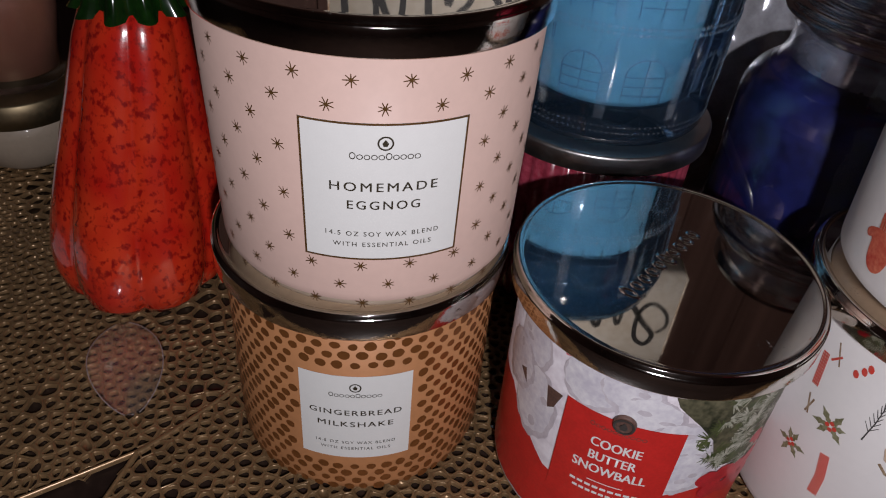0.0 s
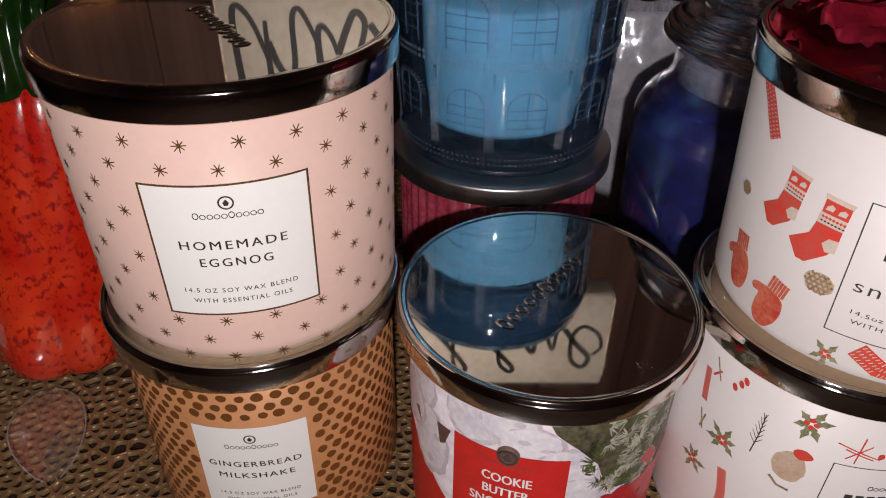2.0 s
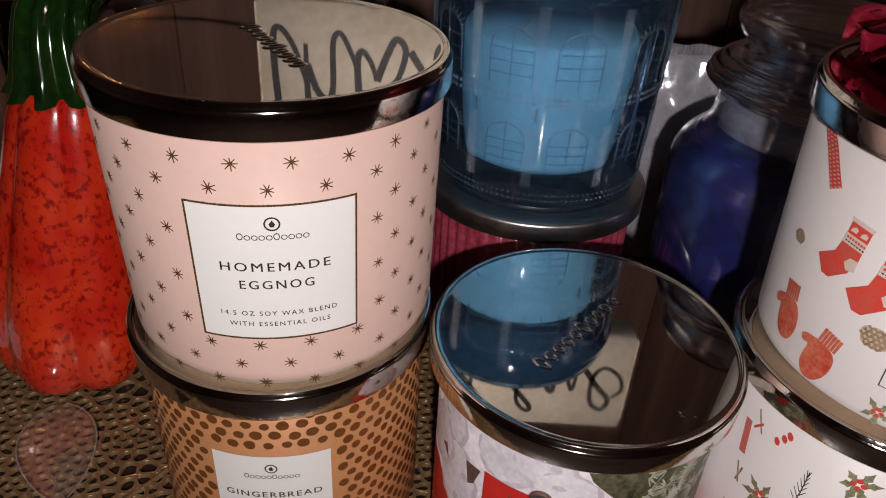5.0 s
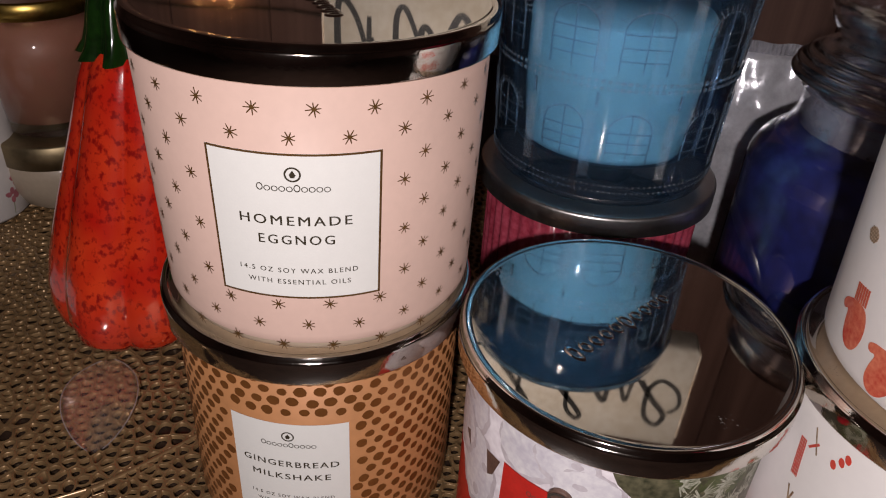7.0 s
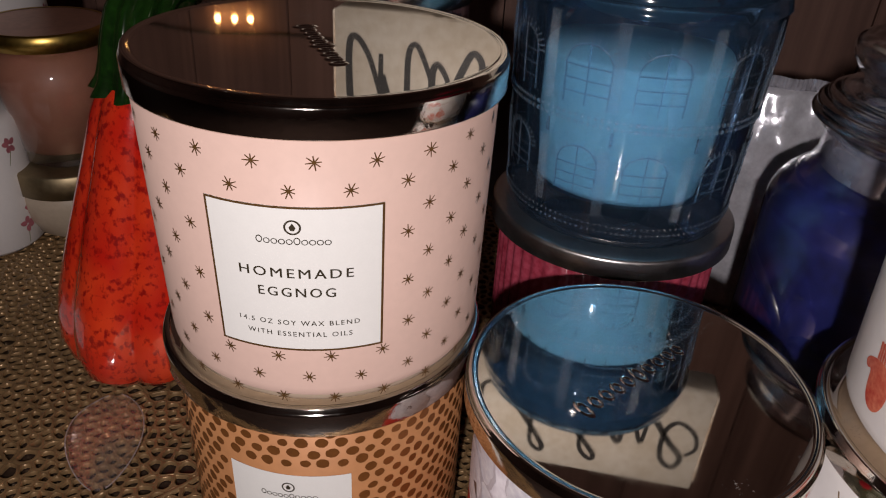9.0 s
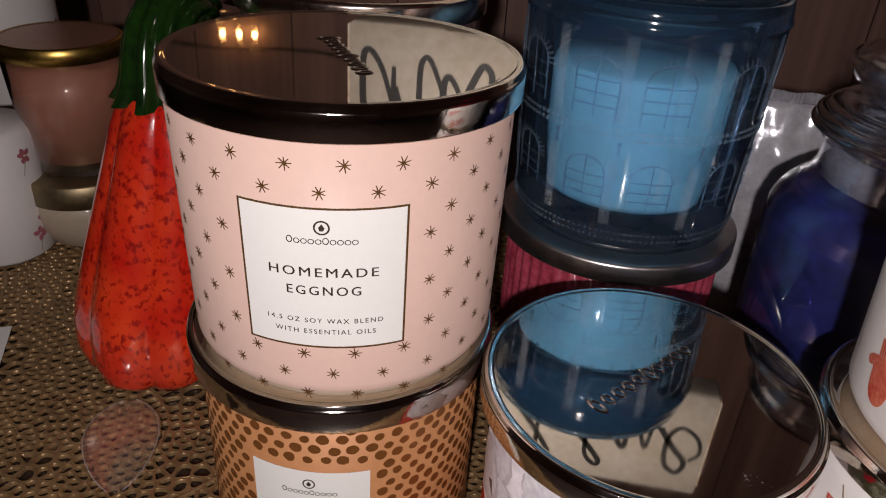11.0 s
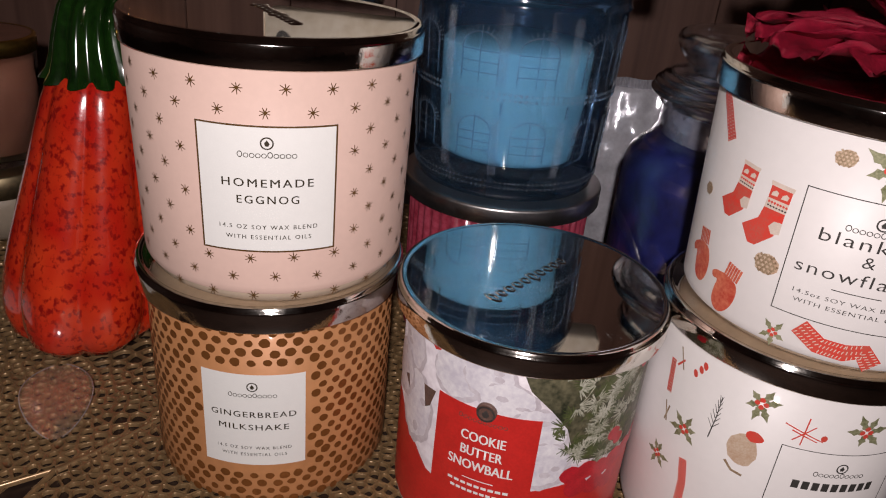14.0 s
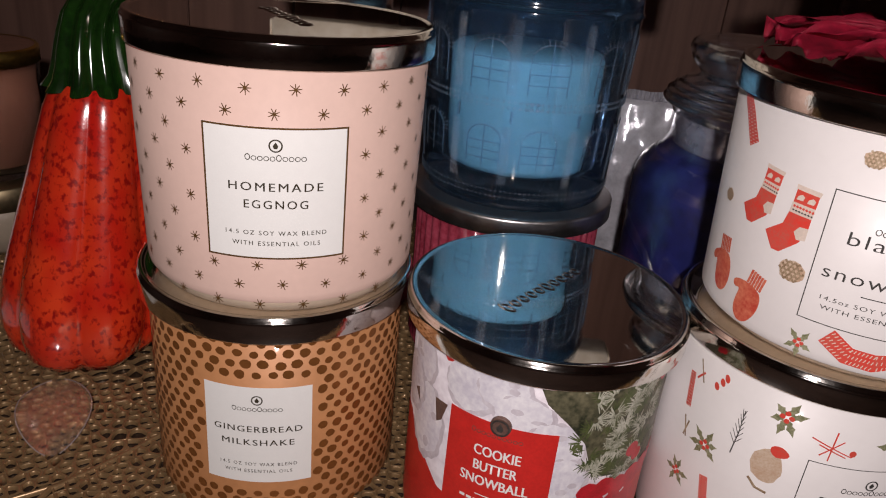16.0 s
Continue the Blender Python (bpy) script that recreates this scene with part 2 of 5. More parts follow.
dusty(M_CHROME)
for m, ior in ((M_STOPPER, 2.4), (M_JARGLASS, 1.7), (M_NECK, 1.8), (M_RELIEF, 1.9), (M_GOURD, 1.9), (M_GREEN, 1.9), (M_BLUEGLASS, 1.6)):
    m.node_tree.nodes["Principled BSDF"].inputs["Coat IOR"].default_value = ior


CLEAR = (M_GLASS, M_JARGLASS, M_NECK, M_BLUEGLASS, M_PETAL, M_RELIEF, M_STOPPER, M_BAR, M_THIN)


# ---- building helpers ----
def thing(name, at, label, category, group="", kind="", turn=0.0):
    ob = new(name)
    ob.empty_display_size = 0.01
    ob.location = at
    ob.rotation_euler[2] = radians(turn)
    return tagged(ob, label, category, group, kind)


def part(name, bm, mat, parent=None, label="", smooth=True, kind=""):
    me = bpy.data.meshes.new(name)
    bm.to_mesh(me)
    bm.free()
    me.materials.append(mat)
    if smooth:
        for p in me.polygons:
            p.use_smooth = True
    ob = new(name, me)
    ob.parent = parent
    ob.visible_shadow = mat not in CLEAR  # clear glass lets the light in
    return tagged(ob, label, "", "", kind)


def lathe(profile, seg=96, shape=None):
    """A turned body from (radius, height) pairs; shape(angle, z) scales the radius."""
    bm = bmesh.new()
    rings = []
    for r, z in profile:
        if r < 1e-6:
            rings.append([bm.verts.new((0, 0, z))])
        else:
            ring = []
            for i in range(seg):
                a = 2 * math.pi * i / seg
                k = shape(a, z) if shape else 1
                ring.append(bm.verts.new((r * k * math.sin(a), -r * k * math.cos(a), z)))
            rings.append(ring)
    for a, b in zip(rings, rings[1:]):
        for i in range(seg):
            j = (i + 1) % seg
            f = [a[i % len(a)], a[j % len(a)], b[j % len(b)], b[i % len(b)]]
            f = list(dict.fromkeys(f))
            if len(f) > 2:
                bm.faces.new(f)
    bmesh.ops.recalc_face_normals(bm, faces=bm.faces)
    return bm


def arc(cx, cz, r, a0, a1, n=6):
    return [(cx + r * math.cos(radians(a0 + (a1 - a0) * i / n)), cz + r * math.sin(radians(a0 + (a1 - a0) * i / n))) for i in range(n + 1)]


def box(sx, sy, sz, bevel=0.0):
    bm = bmesh.new()
    bmesh.ops.create_cube(bm, size=1.0)
    for v in bm.verts:
        v.co = Vector((v.co.x * sx, v.co.y * sy, (v.co.z + 0.5) * sz))
    if bevel:
        bmesh.ops.bevel(bm, geom=bm.edges[:], offset=bevel, segments=2, affect="EDGES")
    return bm


def bend(bm, R, phi, z, cut=0.003):
    """Wraps flat artwork (x along, y up, z out) round an upright body of radius R, facing the angle phi, at height z."""
    bmesh.ops.triangulate(bm, faces=bm.faces[:])
    for _ in range(5):
        long = [e for e in bm.edges if abs(e.verts[0].co.x - e.verts[1].co.x) > cut]
        if not long:
            break
        bmesh.ops.subdivide_edges(bm, edges=long, cuts=1)
        bmesh.ops.triangulate(bm, faces=bm.faces[:])
    for v in bm.verts:
        a, r = radians(phi) + v.co.x / R, R + v.co.z
        v.co = Vector((r * math.sin(a), -r * math.cos(a), z + v.co.y))
    return bm


def poly(bm, pts, h=0.0001):
    """Adds one flat outline to the artwork."""
    f = bm.faces.new([bm.verts.new((x, y, h)) for x, y in pts])
    f.normal_update()
    if f.normal.z < 0:
        f.normal_flip()


def oval(bm, x, y, rx, ry, h=0.0001, n=14, wob=0.0, tilt=0.0, rng=random):
    pts = []
    for i in range(n):
        a = 2 * math.pi * i / n
        k = 1 + wob * (rng.random() - 0.5)
        px, py = rx * k * math.cos(a), ry * k * math.sin(a)
        pts.append((x + px * math.cos(tilt) - py * math.sin(tilt), y + px * math.sin(tilt) + py * math.cos(tilt)))
    poly(bm, pts, h)


def stroke(bm, pts, w0, w1=None, h=0.0001):
    """A line of artwork with a width that may taper."""
    w1 = w0 if w1 is None else w1
    L, Rr = [], []
    for i, (x, y) in enumerate(pts):
        x0, y0 = pts[max(i - 1, 0)]
        x1, y1 = pts[min(i + 1, len(pts) - 1)]
        d = math.hypot(x1 - x0, y1 - y0) or 1
        w = w0 + (w1 - w0) * i / (len(pts) - 1)
        nx, ny = -(y1 - y0) / d * w / 2, (x1 - x0) / d * w / 2
        L.append(bm.verts.new((x + nx, y + ny, h)))
        Rr.append(bm.verts.new((x - nx, y - ny, h)))
    for i in range(len(pts) - 1):
        bm.faces.new([Rr[i], Rr[i + 1], L[i + 1], L[i]])


def outline(bm, x0, y0, x1, y1, w, h=0.0001):
    for a, b, c, d in ((x0, y0, x1, y0 + w), (x0, y1 - w, x1, y1), (x0, y0 + w, x0 + w, y1 - w), (x1 - w, y0 + w, x1, y1 - w)):
        poly(bm, [(a, b), (c, b), (c, d), (a, d)], h)


def lettering(bm, words, x, y, size, h=0.0002, space=1.0, width=None, slant=0.0, weight=0.0):
    """Adds set type, centred on x, its base line at y."""
    cu = bpy.data.curves.new("type", "FONT")
    cu.body, cu.size, cu.space_character, cu.align_x, cu.resolution_u = words, size, space, "CENTER", 3
    cu.shear, cu.offset = slant, weight
    ob = new("type", cu)
    bpy.context.view_layer.update()
    me = bpy.data.meshes.new_from_object(ob.evaluated_get(bpy.context.evaluated_depsgraph_get()))
    bpy.data.objects.remove(ob)
    xs = [v.co.x for v in me.vertices]
    k = width / (max(xs) - min(xs)) if width else 1
    mid = (max(xs) + min(xs)) / 2 if width else 0
    vs = [bm.verts.new((x + (v.co.x - mid) * k, y + v.co.y, h)) for v in me.vertices]
    for p in me.polygons:
        try:
            bm.faces.new([vs[i] for i in p.vertices])
        except ValueError:
            pass
    bpy.data.meshes.remove(me)


def emblem(bm, x, y, r, h=0.0002):
    """The maker's round mark as a plain ring with a drop."""
    n = 24
    for i in range(n):
        a, b = 2 * math.pi * i / n, 2 * math.pi * (i + 1) / n
        poly(bm, [(x + q * math.cos(c), y + q * math.sin(c)) for q, c in ((r, a), (r, b), (r * 0.78, b), (r * 0.78, a))], h)
    poly(bm, [(x, y + r * 0.55), (x + r * 0.38, y - r * 0.05), (x + r * 0.2, y - r * 0.45), (x - r * 0.25, y - r * 0.45), (x - r * 0.4, y)], h)


def maker_bar(bm, x, y, w, t, h=0.0002):
    """The maker's name as a row of plain short bars."""
    n = 10
    for i in range(n):
        cx = x - w / 2 + w * (i + 0.5) / n
        tall = t * (1.35 if i in (0, 5) else 1.0)
        m = 12
        for k in range(m):
            p, q = 2 * math.pi * k / m, 2 * math.pi * (k + 1) / m
            poly(bm, [(cx + w / n * 0.46 * s * math.cos(g), y + tall / 2 + tall / 2 * s * math.sin(g)) for s, g in ((1, p), (1, q), (0.72, q), (0.72, p))], h)


def jar_lid(parent, r, z0, z1, mat, emboss=None):
    """A shallow metal lid: skirt, rolled rim and sunk top, with an embossed row."""
    t = z1 - z0
    prof = [(r - 0.0012, z0), (r - 0.0002, z0), (r, z0 + 0.0005), (r, z1 - 0.0034)]
    prof += arc(r - 0.0016, z1 - 0.0028, 0.0016, 0, 50, 5)[1:] + arc(r - 0.0016, z1 - 0.0012, 0.0012, 50, 90, 4)
    prof += [(r - 0.0022, z1), (r - 0.0027, z1 - 0.0002), (r - 0.0030, z1 - 0.00035), (r - 0.0033, z1 - 0.0004), (r - 0.0039, z1 - 0.0004), (0, z1 - 0.0004)]
    lid = part("lid", lathe(prof, 128), mat, parent, "polished dark metal lid")
    lid.data.materials.append(M_SKIRT)
    for p in lid.data.polygons:
        p.material_index = int(abs(p.normal.z) < 0.9)
    if emboss is not None:
        bm = bmesh.new()
        n, w, hgt = 10, emboss[3], 0.0062
        for i in range(n):
            cx = -w / 2 + w * (i + 0.5) / n
            tall = hgt * (1.3 if i in (0, 5) else 0.9)
            m = 14
            for k in range(m):
                a, b = 2 * math.pi * k / m, 2 * math.pi * (k + 1) / m
                q = []
                for rr, hh in ((1.0, 0), (0.82, 0.00035), (0.62, 0.00035), (0.45, 0)):
                    q.append([(cx + w * 0.039 * rr * math.cos(c), tall / 2 * rr * math.sin(c), hh) for c in (a, b)])
                for u, v in zip(q, q[1:]):
                    bm.faces.new([bm.verts.new(c) for c in (u[0], u[1], v[1], v[0])])
        bmesh.ops.remove_doubles(bm, verts=bm.verts[:], dist=1e-6)
        bmesh.ops.recalc_face_normals(bm, faces=bm.faces)
        ca, sa = math.cos(radians(emboss[2])), math.sin(radians(emboss[2]))
        for v in bm.verts:
            x, y = v.co.x, v.co.y
            v.co = Vector((emboss[0] + x * ca - y * sa, emboss[1] + x * sa + y * ca, v.co.z + z1 - 0.0004))
        part("embossed_mark", bm, mat, lid, "raised row of plain rings", kind="stuff")
    return lid


def tumbler(parent, r, zb, z0, z1, mat, base_mat, rb=0.011, name="glass"):
    """The painted wall of a candle tumbler with its heavy rounded foot left clear."""
    prof = [(0, zb + 0.0015), (r - rb - 0.004, zb)] + arc(r - rb, zb + rb, rb, -80, -25, 6) + [(r - 0.0006, z0)]
    part("foot", lathe(prof), base_mat, parent, "clear rounded glass foot")
    part(name, lathe([(r - 0.0006, z0), (r - 0.0001, z0 + 0.0008), (r, z0 + 0.003), (r, z1), (r - 0.0015, z1 + 0.0005)]), mat, parent)


def flare(c, k, mid):
    """Widens a jar towards its mouth: k is the share of the radius gained per metre of height."""
    for ob in c.children_recursive:
        if ob.name.split(".")[0] not in ("lid", "embossed_mark"):
            for v in ob.data.vertices:
                s = 1 + k * (v.co.z - mid)
                v.co.x, v.co.y = v.co.x * s, v.co.y * s


# ---- room ----
table = part("table", box(1.6, 1.1, 0.03, 0.004), M_TABLE, None)
table.location = (0, 0.04, -0.0315)
tagged(table, "dark stained wooden table top under the placemat", "table", "", "structure")
for name, sx, sy, sz, at in (("wall_back", 3.2, 0.1, 2.4, (0, 0.66, -0.75)), ("wall_front", 3.2, 0.1, 2.4, (0, -1.9, -0.75)),
                             ("wall_left", 0.1, 2.66, 2.4, (-1.65, -0.52, -0.75)), ("wall_right", 0.1, 2.66, 2.4, (1.65, -0.52, -0.75))):
    w = part(name, box(sx, sy, sz), M_WALL, None, smooth=False)
    w.location = at
    tagged(w, "dark brown wooden wall in the shade", "wall", "", "structure")
rng = random.Random(31)
plank_w = 0.118
for k in range(18):
    bm = box(plank_w - 0.0016, 0.016, 2.3, 0.001)
    p = part("plank", bm, M_PLANK, bpy.data.objects["wall_back"], smooth=False)
    p.location = (-1.0 + plank_w * k, -0.058 - 0.0015 * rng.random(), 0.05)
fl = part("floor", box(3.4, 2.86, 0.1), M_TABLE, None, smooth=False)
fl.location = (0, -0.52, -0.86)
tagged(fl, "dark wooden floor", "floor", "", "structure")
ce = part("ceiling", box(3.4, 2.86, 0.1), M_WALL, None, smooth=False)
ce.location = (0, -0.52, 1.66)
tagged(ce, "dark brown ceiling", "ceiling", "", "structure")


# ---- candles in the front stacks ----
EGG, GINGER, COOKIE, WHITE_TOP, WHITE_LOW = (0.0125, 0.0062), (0.0098, 0.0103), (0.1158, -0.0095), (0.2210, -0.0148), (0.2186, -0.012)
MAT_TOP = 0.0012


def paper_label(parent, R, phi, z0, z1, w, frame_mat, lines, mark_y, frame_w=0.0006):
    h, zm = z1 - z0, (z0 + z1) / 2
    bm = bmesh.new()
    poly(bm, [(-w / 2, -h / 2), (w / 2, -h / 2), (w / 2, h / 2), (-w / 2, h / 2)], 0.00025)
    lab = part("label", bend(bm, R, phi, zm), M_PAPER, parent, "white paper label")
    if frame_mat:
        bm = bmesh.new()
        outline(bm, -w / 2, -h / 2, w / 2, h / 2, frame_w, 0.00036)
        part("border", bend(bm, R, phi, zm), frame_mat, lab, "thin foil border")
    bm = bmesh.new()
    for words, y, size, width, space in lines:
        for k in range(3 if size > 0.003 else 2):
            lettering(bm, words, (k - 1) * size * 0.012, y, size, 0.00034 + 0.00001 * k, space, width)
    emblem(bm, 0, mark_y, 0.0021, 0.00036)
    maker_bar(bm, 0, mark_y - 0.0049, 0.0185, 0.0016, 0.00036)
    part("print", bend(bm, R, phi, zm), M_INK, lab, "dark printed words")
    return lab


def star(bm, x, y, r, rng):
    t0 = rng.random() * 0.5
    for k in range(8):
        a = t0 + math.pi * k / 4
        c, s, w = math.cos(a), math.sin(a), 0.00020
        rr = r * (0.85 + 0.3 * rng.random())
        poly(bm, [(x + s * w, y - c * w), (x + c * rr + s * w * 0.6, y + s * rr - c * w * 0.6),
                  (x + c * rr - s * w * 0.6, y + s * rr + c * w * 0.6), (x - s * w, y + c * w)], 0.00015)


def eggnog_candle():
    c = thing("jar_candle", (EGG[0], EGG[1], 0.1011), "pale pink glass candle with gold stars, stacked on copper candle", "candle", "stacked jar candles")
    R = 0.0501
    tumbler(c, R, 0.0, 0.0068, 0.0860, M_PINK, M_BASEGLASS, 0.0100)
    rng = random.Random(4)
    bm = bmesh.new()
    for k in range(11):
        z = 0.0791 - 0.00725 * k
        for j in range(22):
            phi = (1.1 if k % 2 == 0 else -6.3) + 0.33 * k + 16.36 * j
            d = (phi - 10.8 + 180) % 360 - 180
            if abs(d) < 26.5 and 0.0215 < z < 0.070:
                continue
            star(bm, radians(phi) * R, z + rng.uniform(-0.0004, 0.0004), 0.0019, rng)
    part("star_print", bend(bm, R, 0, 0, 0.01), M_STAR, c, "gold foil star print", kind="stuff")
    paper_label(c, R, 10.8, 0.0236, 0.0676, 0.0444, M_STAR,
                [("HOMEMADE", 0.0015, 0.0040, 0.0288, 1.3), ("EGGNOG", -0.0043, 0.0040, 0.0196, 1.3),
                 ("14.5 OZ SOY WAX BLEND", -0.0135, 0.0022, 0.0318, 1.3), ("WITH ESSENTIAL OILS", -0.0172, 0.0022, 0.0278, 1.3)], 0.0163)
    flare(c, 0.40, 0.030)
    lid = jar_lid(c, 0.0532, 0.0838, 0.0936, M_CHROME, (0.0019, -0.006, -57, 0.042))
    lid.rotation_euler[0] = radians(-0.9)


def gingerbread_candle():
    c = thing("jar_candle", (GINGER[0], GINGER[1], MAT_TOP), "copper glass candle with bronze dots, standing on the placemat", "candle", "stacked jar candles")
    R = 0.0502
    tumbler(c, R, 0.0, 0.007, 0.092, M_COPPER, M_COPPER, 0.013)
    rng = random.Random(7)
    bm = bmesh.new()
    for k in range(20):
        z = 0.0880 - 0.0042 * k
        for j in range(54):
            phi = 360 / 54 * (j + 0.5 * (k % 2)) + 0.25 * k
            d = (phi - 4.4 + 180) % 360 - 180
            if abs(d) < 25 and 0.0245 < z < 0.073:
                continue
            r = 0.00215 * rng.uniform(0.74, 1.02)
            oval(bm, radians(phi) * R + rng.uniform(-0.0004, 0.0004), z + rng.uniform(-0.0004, 0.0004), r, r * rng.uniform(0.85, 1.0), 0.00015, 10, 0.16, 0, rng)
    part("dot_print", bend(bm, R, 0, 0, 0.01), M_DOT, c, "bronze foil dot print", kind="stuff")
    paper_label(c, R, 4.4, 0.0265, 0.0700, 0.0396, None,
                [("GINGERBREAD", 0.0019, 0.0038, 0.0325, 1.2), ("MILKSHAKE", -0.0042, 0.0038, 0.0268, 1.2),
                 ("14.5 OZ SOY WAX BLEND", -0.0138, 0.0021, 0.0288, 1.3), ("WITH ESSENTIAL OILS", -0.0171, 0.0021, 0.0252, 1.3)], 0.0162)
    jar_lid(c, 0.0538, 0.0900, 0.1003, M_CHROME)


def cookie_candle():
    c = thing("jar_candle", (COOKIE[0], COOKIE[1], MAT_TOP), "red and white picture candle with polished metal lid", "candle", "stacked jar candles")
    R, rng = 0.0480, random.Random(9)
    tumbler(c, R, 0.0, 0.006, 0.101, M_MUSLIN, M_RED, 0.011)
    u = lambda phi: radians(phi) * R
    top, z = 0.0985, 0.0
    # red ground low on the wrap and a red wedge under the lid
    bm = bmesh.new()
    pts = [(u(-175), 0.008), (u(175), 0.008), (u(175), 0.05)] + [(u(170 - 7.0 * i), 0.047 + 0.006 * math.sin(i * 0.9)) for i in range(1, 22)]
    pts += [(u(22 - 6 * i), 0.046 - 0.001 * i) for i in range(8)] + [(u(-30), 0.034), (u(-46), 0.036), (u(-60), 0.046), (u(-75), 0.055), (u(-175), 0.05)]
    poly(bm, pts, 0.0001)
    poly(bm, [(u(-56), top), (u(-40), top), (u(-32), 0.0955), (u(-47), 0.091)], 0.00012)
    part("red_print", bend(bm, R, 0, 0, 0.0012), M_RED, c, "red printed ground")
    # sugared biscuits
    bm = bmesh.new()
    biscuits = ((-64, 0.084, 0.0095, 0.013), (-58, 0.060, 0.011, 0.017), (-34, 0.0855, 0.0105, 0.0110), (-19, 0.0885, 0.0100, 0.0085), (-10, 0.080, 0.011, 0.0095), (4, 0.069, 0.0120, 0.0115), (9, 0.055, 0.010, 0.011), (-72, 0.070, 0.010, 0.012))
    shade = bmesh.new()

    def puff(art, x, y, rx, ry, h, bumps):
        pts = []
        for i in range(56):
            g = 2 * math.pi * i / 56
            k = 1 + 0.035 * math.sin(bumps * g + x * 900) + 0.025 * math.sin((bumps * 2 + 1) * g + y * 700)
            pts.append((x + rx * k * math.cos(g), y + ry * k * math.sin(g)))
        poly(art, pts, h)

    for n, (phi, y, rx, ry) in enumerate(biscuits):
        h = 0.00012 + 0.000034 * n
        puff(shade, u(phi), y, rx, ry, h, 7)
        puff(bm, u(phi) - 0.0006, y + 0.0008, rx * 0.90, ry * 0.88, h + 0.000010, 6)
        for k in range(4):
            q, g = rng.uniform(0.35, 0.7), rng.uniform(0, 6.28)
            puff(shade if k % 2 else bm, u(phi) + rx * q * math.cos(g), y + ry * q * math.sin(g), rx * rng.uniform(0.12, 0.24), ry * rng.uniform(0.08, 0.16), h + 0.000016 + 0.000004 * k, 5)
    part("snowball_print", bend(bm, R, 0, 0, 0.0009), M_SNOW, c, "sugar dusted ball picture", kind="stuff")
    part("snowball_shade_print", bend(shade, R, 0, 0, 0.0009), M_SHADE, c, "soft lilac sugar ball edges", kind="stuff")
    bm = bmesh.new()
    poly(bm, [(u(-52), 0.0735), (u(-44), 0.074), (u(-47), 0.066), (u(-50), 0.064)], 0.00042)
    poly(bm, [(u(-70), 0.068), (u(-66), 0.070), (u(-64), 0.064)], 0.00042)
    part("gap_print", bend(bm, R, 0, 0, 0.0012), M_DARKGAP, c, "dark gap between biscuits")
    # snowy pine sprig
    bm = bmesh.new()
    poly(bm, [(u(-8), 0.0985), (u(72), 0.0985), (u(72), 0.056), (u(42), 0.054), (u(22), 0.057), (u(16), 0.072), (u(8), 0.080), (u(-2), 0.088)], 0.00043)
    part("pine_print", bend(bm, R, 0, 0, 0.0012), M_PINE, c, "blurred pine picture")
    bm = bmesh.new()
    under = bmesh.new()
    for sprig in range(95):
        cx, cy = u(rng.gauss(38, 14)), rng.uniform(0.055, 0.094)
        base = rng.uniform(0, 6.28)
        art, lay = (under, 0.00044) if sprig < 50 else (bm, 0.00048)
        for k in range(13):
            g = base + (k - 6) * 0.24 + rng.uniform(-0.12, 0.12)
            ln = rng.uniform(0.0024, 0.0050)
            px, py = cx + 0.0010 * math.cos(g), cy + 0.0010 * math.sin(g)
            if 10 < math.degrees(px / R) < 70:
                stroke(art, [(px, py), (px + ln * 0.6 * math.cos(g), py + ln * 0.6 * math.sin(g)), (px + ln * math.cos(g), min(0.098, py + ln * math.sin(g)))], 0.00062, 0.00026, lay + 0.0000008 * sprig)
    part("needle_print", bend(under, R, 0, 0, 0.0012), M_MOSS, c, "dark green pine needle picture", kind="stuff")
    part("frosted_needle_print", bend(bm, R, 0, 0, 0.0012), M_NEEDLE, c, "frosted pine needle picture", kind="stuff")
    bm = bmesh.new()
    for phi, y, r in ((58, 0.091, 0.0036), (43, 0.0635, 0.0034), (47, 0.060, 0.003), (22, 0.050, 0.0045), (30, 0.0505, 0.0048), (38, 0.049, 0.005), (47, 0.050, 0.0055), (56, 0.051, 0.005), (66, 0.053, 0.005), (26, 0.043, 0.005), (36, 0.042, 0.005), (46, 0.041, 0.005)):
        oval(bm, u(phi), y, r, r * 0.9, 0.00056, 16, 0.1, 0, rng)
    part("berry_print", bend(bm, R, 0, 0, 0.0012), M_BERRY, c, "red berry picture", kind="stuff")
    # red label with white words
    bm = bmesh.new()
    w = u(46.5) - u(0)
    poly(bm, [(-w / 2, -0.024), (w / 2, -0.024), (w / 2, 0.0225), (-w / 2, 0.0225)], 0.00062)
    zc, ph = 0.0535, -18.6
    lab = part("label", bend(bm, R, ph, zc), M_RED, c, "plain red label")
    bm = bmesh.new()
    for words, y, width in (("COOKIE", 0.0078, 0.0166), ("BUTTER", 0.0012, 0.0156), ("SNOWBALL", -0.0052, 0.0246)):
        for k in range(3):
            lettering(bm, words, (k - 1) * 0.00013, y, 0.0060, 0.00071 + 0.00001 * k, 1.0, width)
    stroke(bm, [(-0.006, -0.0095), (0.006, -0.0095)], 0.0004, None, 0.00072)
    for y, wd in ((-0.0130, 0.024), (-0.0160, 0.021)):
        for i in range(9):
            x = -wd / 2 + wd * (i + 0.5) / 9
            poly(bm, [(x - wd / 24, y), (x + wd / 24, y), (x + wd / 24, y + 0.0012), (x - wd / 24, y + 0.0012)], 0.00072)
    part("print", bend(bm, R, ph, zc), M_PAPER, lab, "white printed words")
    bm = bmesh.new()
    maker_bar(bm, -0.001, 0.0165, 0.0185, 0.0015, 0.00072)
    part("maker_print", bend(bm, R, ph, zc), M_DARKGAP, lab, "dark row of plain bars")
